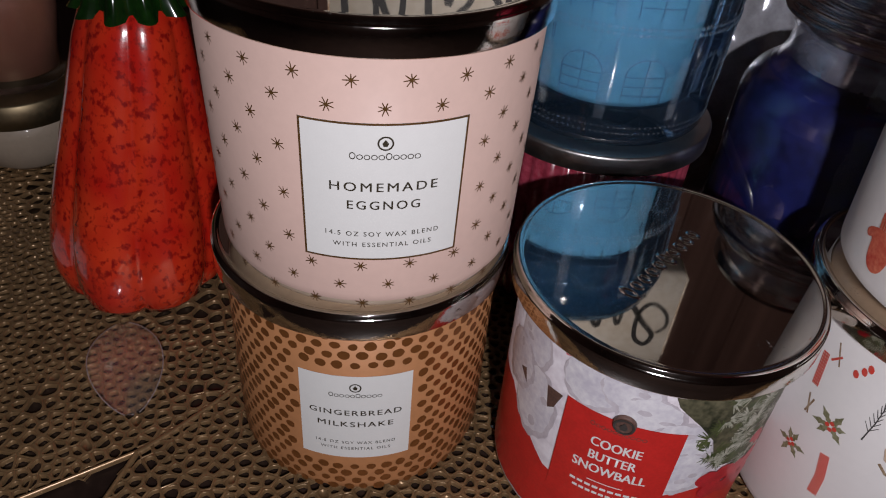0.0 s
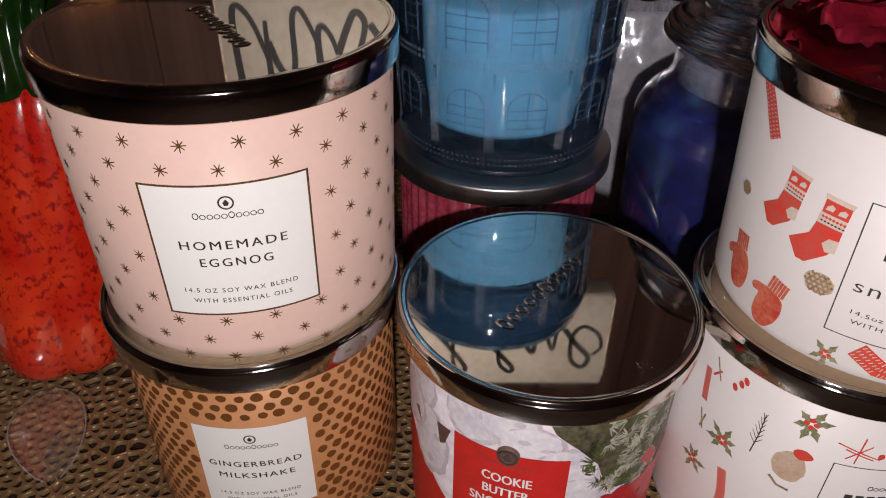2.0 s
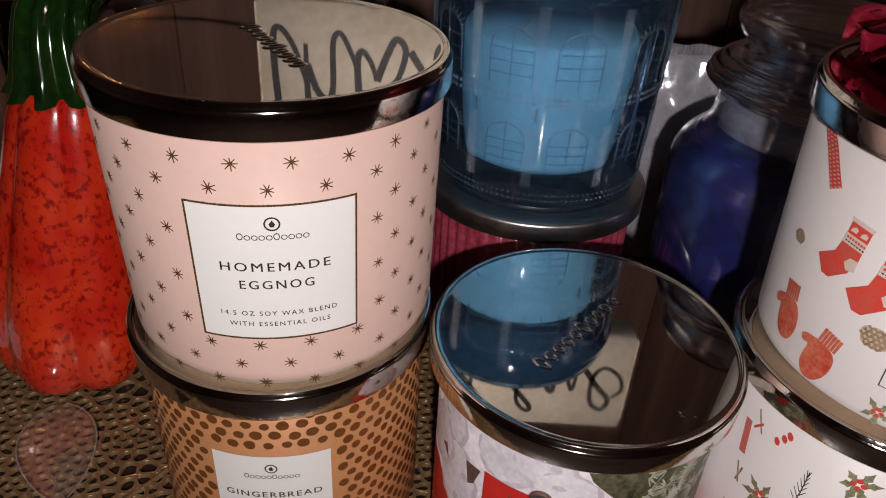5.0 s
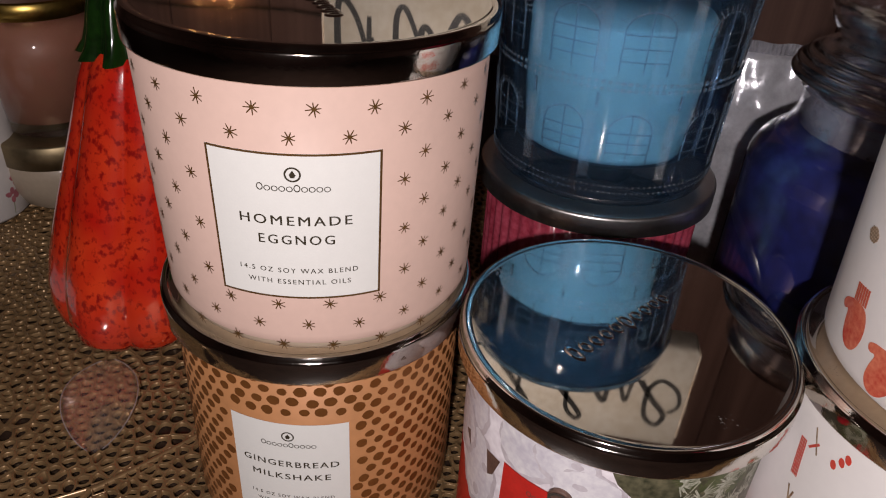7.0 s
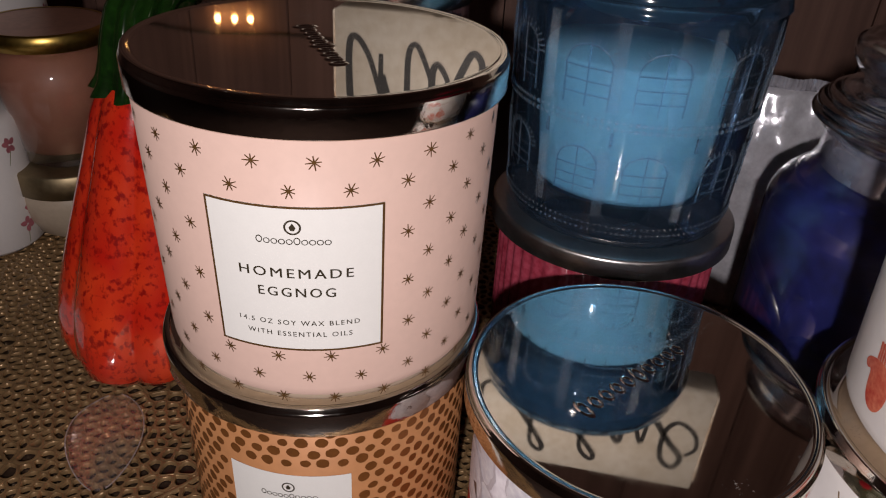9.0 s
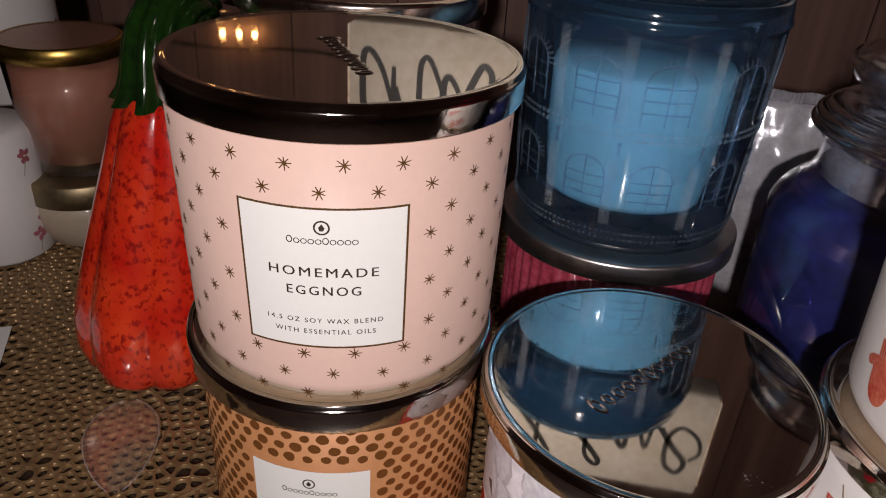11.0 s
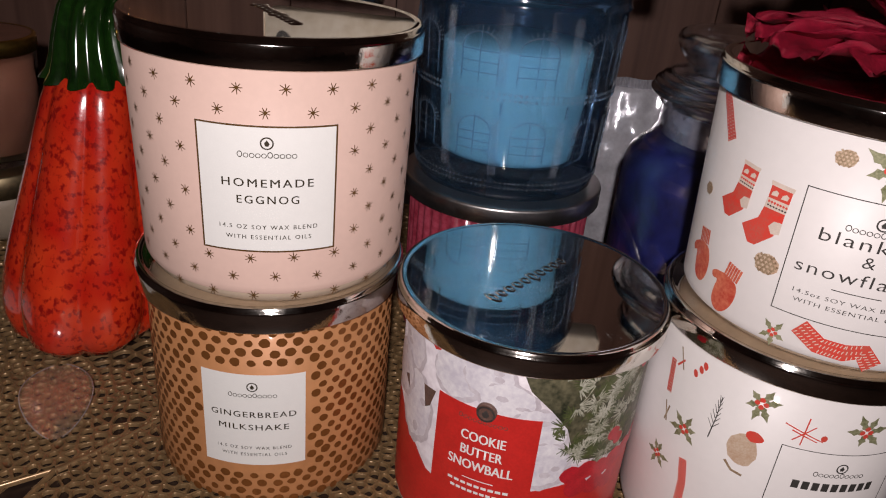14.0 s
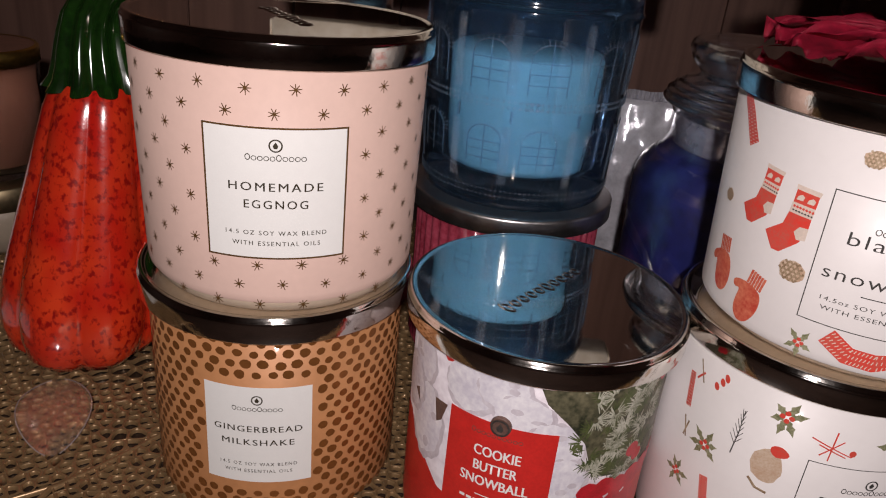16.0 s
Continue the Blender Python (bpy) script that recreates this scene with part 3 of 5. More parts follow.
    bm = lathe([(0, 0.0012), (0.0030, 0.0012), (0.0034, 0.0013), (0.0036, 0.0010), (0.0037, 0.0)], 28)
    for v in bm.verts:
        v.co = Vector((v.co.x, v.co.y + 0.0225, v.co.z + 0.0004))
    part("seal", bend(bm, R, ph, zc, 0.01), M_DARKGAP, lab, "round dark seal")
    bm = bmesh.new()
    emblem(bm, 0, 0.0222, 0.0033, 0.0020)
    part("seal_ring", bend(bm, R, ph, zc, 0.01), M_SATIN, lab, "silver ring and drop mark")
    jar_lid(c, 0.0526, 0.0964, 0.1054, M_CHROME, (-0.002, 0.0006, 51, 0.050))


eggnog_candle()
gingerbread_candle()
cookie_candle()


# ---- white printed candles ----
def sock(art, x, y, s, k):
    """A knitted stocking in three inks, toe to the lower left."""
    red, cream, ink = art
    P = lambda pts, bm, h: poly(bm, [(x + s * (a * math.cos(k) - b * math.sin(k)), y + s * (a * math.sin(k) + b * math.cos(k))) for a, b in pts], h)
    P([(-0.30, 1.0), (0.34, 1.0), (0.34, 0.62), (-0.30, 0.60)], red, 0.00015)
    P([(-0.32, 0.60), (0.34, 0.62), (0.33, 0.30), (-0.33, 0.28)], cream, 0.00014)
    P([(-0.33, 0.28), (0.33, 0.30), (0.34, -0.10), (0.20, -0.48), (-0.25, -0.98), (-0.50, -1.0), (-0.86, -0.55), (-0.40, -0.12)], red, 0.00015)
    P([(0.34, 0.02), (0.36, -0.35), (0.12, -0.42), (-0.02, -0.22), (0.10, -0.02)], cream, 0.00019)
    P([(-0.34, 1.12), (0.38, 1.12), (0.36, 0.98), (-0.32, 0.98)], cream, 0.00018)
    for i in range(7):
        a = -0.28 + 0.09 * i
        P([(a, 0.50), (a + 0.045, 0.45), (a + 0.09, 0.50), (a + 0.045, 0.55)], red, 0.00019)
        P([(a, 0.38), (a + 0.045, 0.35), (a + 0.09, 0.38), (a + 0.045, 0.41)], ink, 0.00019)
    for a, b in ((-0.14, 0.78), (0.17, 0.78)):
        P([(a - 0.10, b - 0.09), (a + 0.09, b - 0.07), (a + 0.11, b + 0.05), (a + 0.02, b + 0.10), (a - 0.08, b + 0.02)], cream, 0.00019)


def mitten(bm, x, y, s, k, cuff):
    P = lambda pts, b, h: poly(b, [(x + s * (a * math.cos(k) - c * math.sin(k)), y + s * (a * math.sin(k) + c * math.cos(k))) for a, c in pts], h)
    hand = [(-0.26, 0.38), (0.28, 0.38), (0.44, 0.02), (0.42, -0.45), (0.22, -0.85), (-0.10, -0.92), (-0.36, -0.70), (-0.42, -0.30), (-0.40, 0.05),
            (-0.62, -0.08), (-0.76, 0.10), (-0.60, 0.26), (-0.36, 0.34)]
    for _ in range(2):
        hand = [(p[0] * f + q[0] * (1 - f), p[1] * f + q[1] * (1 - f)) for p, q in zip(hand, hand[1:] + hand[:1]) for f in (0.75, 0.25)]
    P(hand, bm, 0.00015)
    for i in range(6):
        a = -0.27 + 0.095 * i
        P([(a, 0.38), (a + 0.075, 0.38), (a + 0.085, 0.86), (a + 0.005, 0.84)], cuff, 0.00016)


def pinecone(bm, tan, x, y, r, rng):
    oval(tan, x, y, r, r * 0.82, 0.00014, 16, 0.2, 0, rng)
    for i in range(-2, 3):
        for j in range(-2, 3):
            px, py = x + r * 0.38 * (i + 0.5 * (j % 2)), y + r * 0.32 * j
            if math.hypot((px - x) / r, (py - y) / (r * 0.82)) < 0.95:
                stroke(bm, [(px - r * 0.2, py + r * 0.08), (px, py - r * 0.12), (px + r * 0.2, py + r * 0.08)], r * 0.2, None, 0.00019)


def holly(green, red, x, y, s, k, rng, n=6):
    for i in range(n):
        a = k + 2 * math.pi * i / n + rng.uniform(-0.25, 0.25)
        ln, w = s * rng.uniform(0.75, 1.15), s * 0.2
        c, d = math.cos(a), math.sin(a)
        pts = []
        for t, q in ((0.12, 0), (0.3, 0.8), (0.42, 0.55), (0.58, 1.0), (0.72, 0.5), (1.0, 0), (0.72, -0.5), (0.58, -1.0), (0.42, -0.55), (0.3, -0.8)):
            pts.append((x + c * ln * t - d * w * q, y + d * ln * t + c * w * q))
        poly(green, pts, 0.00013 + 0.000008 * i)
    for i in range(4):
        oval(red, x + s * 0.2 * math.cos(i * 1.6), y + s * 0.2 * math.sin(i * 1.6), s * 0.13, s * 0.13, 0.0002 + 0.000003 * i, 10, 0.1, 0, rng)


def twig(bm, x, y, h, k):
    top = (x + h * math.sin(k), y + h * math.cos(k))
    stroke(bm, [(x, y), ((x + top[0]) / 2 + h * 0.02, (y + top[1]) / 2), top], 0.00045, 0.00025)
    for i in range(6):
        t = 0.25 + 0.12 * i
        bx, by = x + (top[0] - x) * t, y + (top[1] - y) * t
        for sgn in (-1, 1):
            stroke(bm, [(bx, by), (bx + sgn * h * 0.14 * (1.1 - t), by + h * 0.17)], 0.0003, 0.0002)


def scarf(red, cream, pts, w, tip=True):
    stroke(red, pts, w, None, 0.00014)
    for i in range(len(pts) - 1):
        (x0, y0), (x1, y1) = pts[i], pts[i + 1]
        n = max(2, int(math.hypot(x1 - x0, y1 - y0) / 0.0011))
        d = math.hypot(x1 - x0, y1 - y0)
        nx, ny = -(y1 - y0) / d, (x1 - x0) / d
        for k in range(n):
            t = (k + 0.5) / n
            cx, cy = x0 + (x1 - x0) * t, y0 + (y1 - y0) * t
            for m in (-0.33, 0, 0.33):
                px, py = cx + nx * w * m, cy + ny * w * m
                stroke(cream, [(px - nx * w * 0.1, py - ny * w * 0.1), (px + nx * w * 0.08 + (x1 - x0) / d * 0.0004, py + ny * w * 0.08 + (y1 - y0) / d * 0.0004)], 0.0003, None, 0.00019)


INKS = {"red": M_WATERRED, "rust": M_WATERORANGE, "green": M_WATERGREEN, "brown": M_WATERBROWN, "tan": M_WATERTAN, "cream": M_CREAMINK, "ink": M_GREYINK}


def motif(c, name, R, draw, *args):
    """One printed picture on a wrap: a mesh with a material for each ink that it uses."""
    art = {k: bmesh.new() for k in INKS}
    draw(art, *args)
    whole, mats = bmesh.new(), []
    for k, bm in art.items():
        if bm.verts:
            bend(bm, R, 0, 0)
            for f in bm.faces:
                f.material_index, f.smooth = len(mats), True
            mats.append(INKS[k])
            me = bpy.data.meshes.new("ink")
            bm.to_mesh(me)
            whole.from_mesh(me)
            bpy.data.meshes.remove(me)
        bm.free()
    ob = part(name, whole, mats[0], c)
    for m in mats[1:]:
        ob.data.materials.append(m)
    return ob


def white_top():
    c = thing("jar_candle", (WHITE_TOP[0], WHITE_TOP[1], 0.1095), "white glass candle printed with red stockings and mittens", "candle", "stacked jar candles")
    R, rng, b = 0.0501, random.Random(3), 0.1117
    tumbler(c, R, 0.0, 0.0045, 0.080, M_WHITEGLASS, M_BASEGLASS, 0.0095)
    u = lambda phi: radians(phi) * R
    knit = lambda art, *p: sock((art["red"], art["cream"], art["ink"]), *p)
    glove = lambda art, *p: mitten(art["rust"], *p, art["rust"])
    cone = lambda art, *p: pinecone(art["brown"], art["tan"], *p, rng)
    leaf = lambda art, x, y, s, k, n: holly(art["green"], art["red"], x, y, s, k, rng, n)
    wool = lambda art, pts, w: scarf(art["red"], art["cream"], pts, w)
    for rep in (0, 120, 240):
        motif(c, "stocking_print", R, knit, u(-66 + rep), 0.1608 - b, 0.0098, -0.10)
        motif(c, "stocking_print", R, knit, u(-52 + rep), 0.1572 - b, 0.0108, -0.06)
        motif(c, "mitten_print", R, glove, u(-81 + rep), 0.1325 - b, 0.0112, 0.12)
        motif(c, "mitten_print", R, glove, u(-63 + rep), 0.1272 - b, 0.0112, -0.22)
        motif(c, "pinecone_print", R, cone, u(-35 + rep), 0.1825 - b, 0.0031)
        motif(c, "pinecone_print", R, cone, u(-49.5 + rep), 0.1425 - b, 0.0042)
        motif(c, "pinecone_print", R, cone, u(-87 + rep), 0.1555 - b, 0.0026)
        motif(c, "scarf_print", R, wool, [(u(-89 + rep), 0.1895 - b), (u(-84 + rep), 0.184 - b), (u(-78 + rep), 0.1755 - b)], 0.0046)
        motif(c, "holly_print", R, leaf, u(-21 + rep), 0.1815 - b, 0.0085, 0.3, 6)
        motif(c, "holly_print", R, leaf, u(-40 + rep), 0.1205 - b, 0.0052, 1.0, 5)
    motif(c, "scarf_print", R, wool, [(u(-32), 0.1262 - b), (u(-24), 0.1215 - b), (u(-15), 0.121 - b), (u(-9), 0.1225 - b), (u(-4), 0.1175 - b)], 0.0062)
    w, h, zm, ph = 0.0440, 0.0425, 0.1505 - b, -18.2
    bm = bmesh.new()
    outline(bm, -w / 2, -h / 2, w / 2, h / 2, 0.0003, 0.0002)
    emblem(bm, 0, 0.0150, 0.0021)
    maker_bar(bm, 0, 0.0108, 0.0185, 0.0016)
    for words, y, size, width in (("blankets", 0.0060, 0.0060, 0.030), ("&", 0.0006, 0.0055, 0.0034), ("snowflakes", -0.0057, 0.0060, 0.0375),
                                  ("14.5oz SOY WAX BLEND", -0.0131, 0.0021, 0.0345), ("WITH ESSENTIAL OILS", -0.0162, 0.0021, 0.0330)):
        lettering(bm, words, 0, y, size, 0.0002, 1.15, width, 0.0, -0.006 * size)
    stroke(bm, [(-0.007, -0.0088), (0.007, -0.0088)], 0.0003, None, 0.0002)
    part("label_print", bend(bm, R, ph, zm), M_GREYINK, c, "thin grey frame and words")
    flare(c, 1.0, 0.030)
    jar_lid(c, 0.0546, 0.0781, 0.0880, M_CHROME, None)


def white_low():
    c = thing("jar_candle", (WHITE_LOW[0], WHITE_LOW[1], MAT_TOP), "white glass candle printed with holly, standing on the placemat", "candle", "stacked jar candles")
    R, rng, b = 0.0501, random.Random(5), MAT_TOP + 0.0042
    tumbler(c, R, 0.0, 0.006, 0.101, M_WHITEGLASS, M_BASEGLASS, 0.011)
    u = lambda phi: radians(phi) * R
    leaf = lambda art, x, y, s, k: holly(art["green"], art["red"], x, y, s, k, rng, 6)
    wool = lambda art, pts, w: scarf(art["red"], art["cream"], pts, w)

    def berries(art, rep):
        for dx, dy in ((-59.5, 0.0935), (-57.3, 0.0962), (-55.8, 0.0985)):
            oval(art["red"], u(dx + rep), dy - b, 0.0010, 0.0016, 0.00015, 10, 0.1, 0.3, rng)

    def sprig(art, rep):
        stroke(art["brown"], [(u(-70 + rep), 0.099 - b), (u(-66 + rep), 0.091 - b)], 0.0006)
        stroke(art["red"], [(u(-70 + rep), 0.091 - b), (u(-66.5 + rep), 0.095 - b)], 0.0008)

    def fork(art, rep):
        stroke(art["brown"], [(u(-71 + rep), 0.074 - b), (u(-68 + rep), 0.066 - b)], 0.0007)
        stroke(art["brown"], [(u(-68 + rep), 0.073 - b), (u(-69.5 + rep), 0.066 - b)], 0.0007)

    def bundle(art):
        for a0, y0, a1, y1 in ((-21, 0.0915, -6, 0.087), (-18, 0.0895, -8, 0.0865), (-13.2, 0.0955, -13.6, 0.084), (-17, 0.0855, -10, 0.0925)):
            stroke(art["red"], [(u(a0), y0 - b), (u(a1), y1 - b)], 0.0005, 0.0004, 0.00015)
        oval(art["red"], u(-6), 0.0885 - b, 0.0011, 0.0013, 0.00016, 8)

    def capped_shape(art):
        oval(art["tan"], u(-32.5), 0.0745 - b, 0.0052, 0.0068, 0.00014, 20, 0.12, 0.1, rng)
        oval(art["red"], u(-29.5), 0.0815 - b, 0.0030, 0.0022, 0.00017, 14, 0.2, 0, rng)
        stroke(art["brown"], [(u(-37.5), 0.0675 - b), (u(-34), 0.0645 - b), (u(-29.5), 0.0640 - b)], 0.0010, None, 0.00017)

    for rep in (0, 120, 240):
        for phi, z, s, k in ((-57.5, 0.069, 0.0068, 1.2), (-31, 0.0955, 0.0072, 0.2), (9, 0.0925, 0.0075, 0.2), (-68, 0.050, 0.0060, 0.2)):
            motif(c, "holly_print", R, leaf, u(phi + rep), z - b, s, k)
        motif(c, "twig_print", R, lambda art: twig(art["ink"], u(-46.5 + rep), 0.0725 - b, 0.0185, 0.05))
        motif(c, "scarf_print", R, wool, [(u(-54 + rep), 0.057 - b), (u(-51.5 + rep), 0.047 - b), (u(-51 + rep), 0.038 - b)], 0.0034)
        motif(c, "scarf_print", R, wool, [(u(-73 + rep), 0.092 - b), (u(-71 + rep), 0.078 - b)], 0.0028)
        motif(c, "berry_print", R, berries, rep)
        motif(c, "sprig_print", R, sprig, rep)
        motif(c, "sprig_print", R, fork, rep)
    motif(c, "stick_bundle_print", R, bundle)
    motif(c, "capped_shape_print", R, capped_shape)
    w, h, zm, ph = 0.0440, 0.0425, 0.0615 - b, 5.5
    bm = bmesh.new()
    outline(bm, -w / 2, -h / 2, w / 2, h / 2, 0.0003, 0.0002)
    emblem(bm, 0, 0.0150, 0.0021)
    maker_bar(bm, 0, 0.0108, 0.0185, 0.0016)
    for i, (y, n) in enumerate(((0.0045, 9), (-0.0075, 11))):
        for k in range(n):
            x = (k - (n - 1) / 2) * 0.0034
            poly(bm, [(x - 0.0012, y), (x + 0.0012, y), (x + 0.0012, y + 0.0035), (x - 0.0012, y + 0.0035)], 0.0002)
    part("label_print", bend(bm, R, ph, zm), M_GREYINK, c, "thin grey frame and plain bars")
    jar_lid(c, 0.0518, 0.0993, 0.1086, M_CHROME)


white_low()
white_top()


# ---- blue candle on its silver-lidded candle ----
BLUE = (0.1080, 0.1180)


def ruby_candle():
    c = thing("jar_candle", (*BLUE, MAT_TOP), "ribbed ruby glass candle with satin silver lid, under the blue candle", "candle", "stacked jar candles")
    ribs = lambda a, z: 1 + 0.012 * math.cos(a * 48)
    part("glass", lathe([(0, 0), (0.040, 0), (0.046, 0.004), (0.0485, 0.012), (0.0485, 0.093), (0.047, 0.094)], 288, ribs), M_REDGLASS, c)
    r = 0.0535
    prof = [(r - 0.001, 0.0925), (r, 0.0930), (r, 0.1002)] + arc(r - 0.0016, 0.1002, 0.0016, 0, 90, 5)[1:] + [(r - 0.006, 0.1016), (0, 0.1012)]
    part("lid", lathe(prof, 128), M_SATIN, c, "satin silver lid")


def blue_candle():
    zb = MAT_TOP + 0.1018
    c = thing("jar_candle", (*BLUE, zb), "pale blue wax candle in dark blue moulded glass with arches", "candle", "stacked jar candles")
    H, R, Rb = 0.1010, 0.0512, 0.0478
    rad = lambda z: Rb + (R - Rb) * min(1, z / 0.08)
    prof = [(0, 0.002), (Rb - 0.008, 0.001)] + arc(Rb - 0.004, 0.005, 0.004, -85, -10, 5)
    prof += [(rad(z), z) for z in (0.012, 0.03, 0.05, 0.07, 0.085)]
    prof += [(R + 0.0002, 0.0905), (R + 0.0011, 0.0918), (R + 0.0002, 0.0931), (R, 0.096), (R - 0.0005, H - 0.001), (R - 0.0016, H), (R - 0.003, H - 0.0008)]
    prof += [(0.0475, 0.0960), (0.0420, 0.0935), (0.0385, 0.0900), (0.0390, 0.0850), (0.0386, 0.0770), (0.0378, 0.05), (0.0370, 0.0175), (0.0352, 0.0146), (0.0300, 0.0138), (0, 0.0136)]
    glass = part("glass", lathe(prof, 128), M_BLUEGLASS, c, "dark blue moulded glass")
    wprof = [(0, 0.0142), (0.0300, 0.0144), (0.0350, 0.0152), (0.0366, 0.0185), (0.0372, 0.05), (0.0378, 0.0695), (0.0366, 0.0712), (0, 0.0710)]
    part("wax", lathe(wprof), M_BLUEWAX, c, "pale blue wax")
    # moulded relief: two rows of arches, two bands of beads
    bm = bmesh.new()

    def bead(x, z, r):
        vs = [bm.verts.new((x + r * q * math.cos(6.2832 * k / 6), z + r * q * math.sin(6.2832 * k / 6), hh)) for q, hh in ((1, 0.0), (0.6, r * 0.55)) for k in range(6)]
        tip = bm.verts.new((x, z, r * 0.7))
        for k in range(6):
            m = (k + 1) % 6
            bm.faces.new([vs[k], vs[m], vs[6 + m], vs[6 + k]])
            bm.faces.new([vs[6 + k], vs[6 + m], tip])

    per = 2 * math.pi * R
    for z in (0.0515, 0.0541):
        for k in range(124):
            bead(per * k / 124, z, 0.0010)
    for z in (0.0085, 0.0112):
        for k in range(130):
            bead(per * k / 130, z, 0.00065)
    step = per / 10
    for k in range(10):
        cx = step * k + per * 7 / 360
        for base, hgt, w, q0 in ((0.058, 0.0150, 0.0095, 1.0), (0.0225, 0.0125, 0.0090, 0.9)):
            for q in (1.0, 1.13, 1.26):
                for i in range(15):
                    a = math.pi * i / 14
                    bead(cx + w * q * math.cos(a), base + hgt + w * q * math.sin(a) * 0.8 * q0, 0.00045)
        # knurled pilaster between the arches
        for z0, z1 in ((0.0575, 0.0900), (0.0150, 0.0430)):
            for j in range(int((z1 - z0) / 0.0009)):
                for m in range(4):
                    bead(cx - step / 2 + 0.0011 * (m - 1.5 + 0.5 * (j % 2)), z0 + 0.0009 * j, 0.0005)
    relief = bend(bm, 0.0503, 0, 0, 0.02)
    for v in relief.verts:
        d = math.hypot(v.co.x, v.co.y)
        k = (rad(v.co.z) + d - 0.0503 - 0.00005) / d
        v.co = Vector((v.co.x * k, v.co.y * k, v.co.z))
    part("relief", relief, M_RELIEF, glass, "moulded beads and arches", kind="stuff")
    bm = bmesh.new()
    for k in range(10):
        cx = step * k + per * 7 / 360
        stroke(bm, [(cx - step / 2 + 0.0016, 0.0440), (cx - step / 2 + 0.0016, 0.0500)], 0.0012, None, 0.0002)
        for base, hgt, w in ((0.058, 0.0150, 0.0088), (0.0225, 0.0125, 0.0084)):
            stroke(bm, [(cx - w, base), (cx - w, base + hgt)] + [(cx - w * math.cos(math.pi * i / 10), base + hgt + w * 0.85 * math.sin(math.pi * i / 10)) for i in range(1, 10)] + [(cx + w, base + hgt), (cx + w, base)], 0.0005, None, 0.0)
            stroke(bm, [(cx, base), (cx, base + hgt + w * 0.8)], 0.0004, None, 0.0)
            for q in (0.3, 0.62, 0.95):
                stroke(bm, [(cx - w, base + hgt * q), (cx + w, base + hgt * q)], 0.0004, None, 0.0)
    bend(bm, 0.0503, 0, 0)
    for v in bm.verts:
        d = math.hypot(v.co.x, v.co.y)
        k = (rad(v.co.z) + 0.0004) / d
        v.co = Vector((v.co.x * k, v.co.y * k, v.co.z))
    ext = bmesh.ops.extrude_face_region(bm, geom=bm.faces[:])
    for v in [g for g in ext["geom"] if isinstance(g, bmesh.types.BMVert)]:
        d = math.hypot(v.co.x, v.co.y)
        v.co = Vector((v.co.x * (d - 0.0005) / d, v.co.y * (d - 0.0005) / d, v.co.z))
    bmesh.ops.recalc_face_normals(bm, faces=bm.faces)
    part("window_relief", bm, M_BAR, glass, "moulded window bars", kind="stuff")
    # flat glass lid
    lp = [(0, 0.1052), (0.040, 0.1052)] + arc(0.0475, 0.1034, 0.0018, 90, 0, 4) + [(0.0493, 0.1016), (0.0465, 0.1013), (0.046, 0.0972), (0, 0.0977)]
    part("lid", lathe(lp, 96), M_BLUEGLASS, c, "flat blue glass lid")
    return zb + 0.1054


ruby_candle()
SIGN_Z = blue_candle()


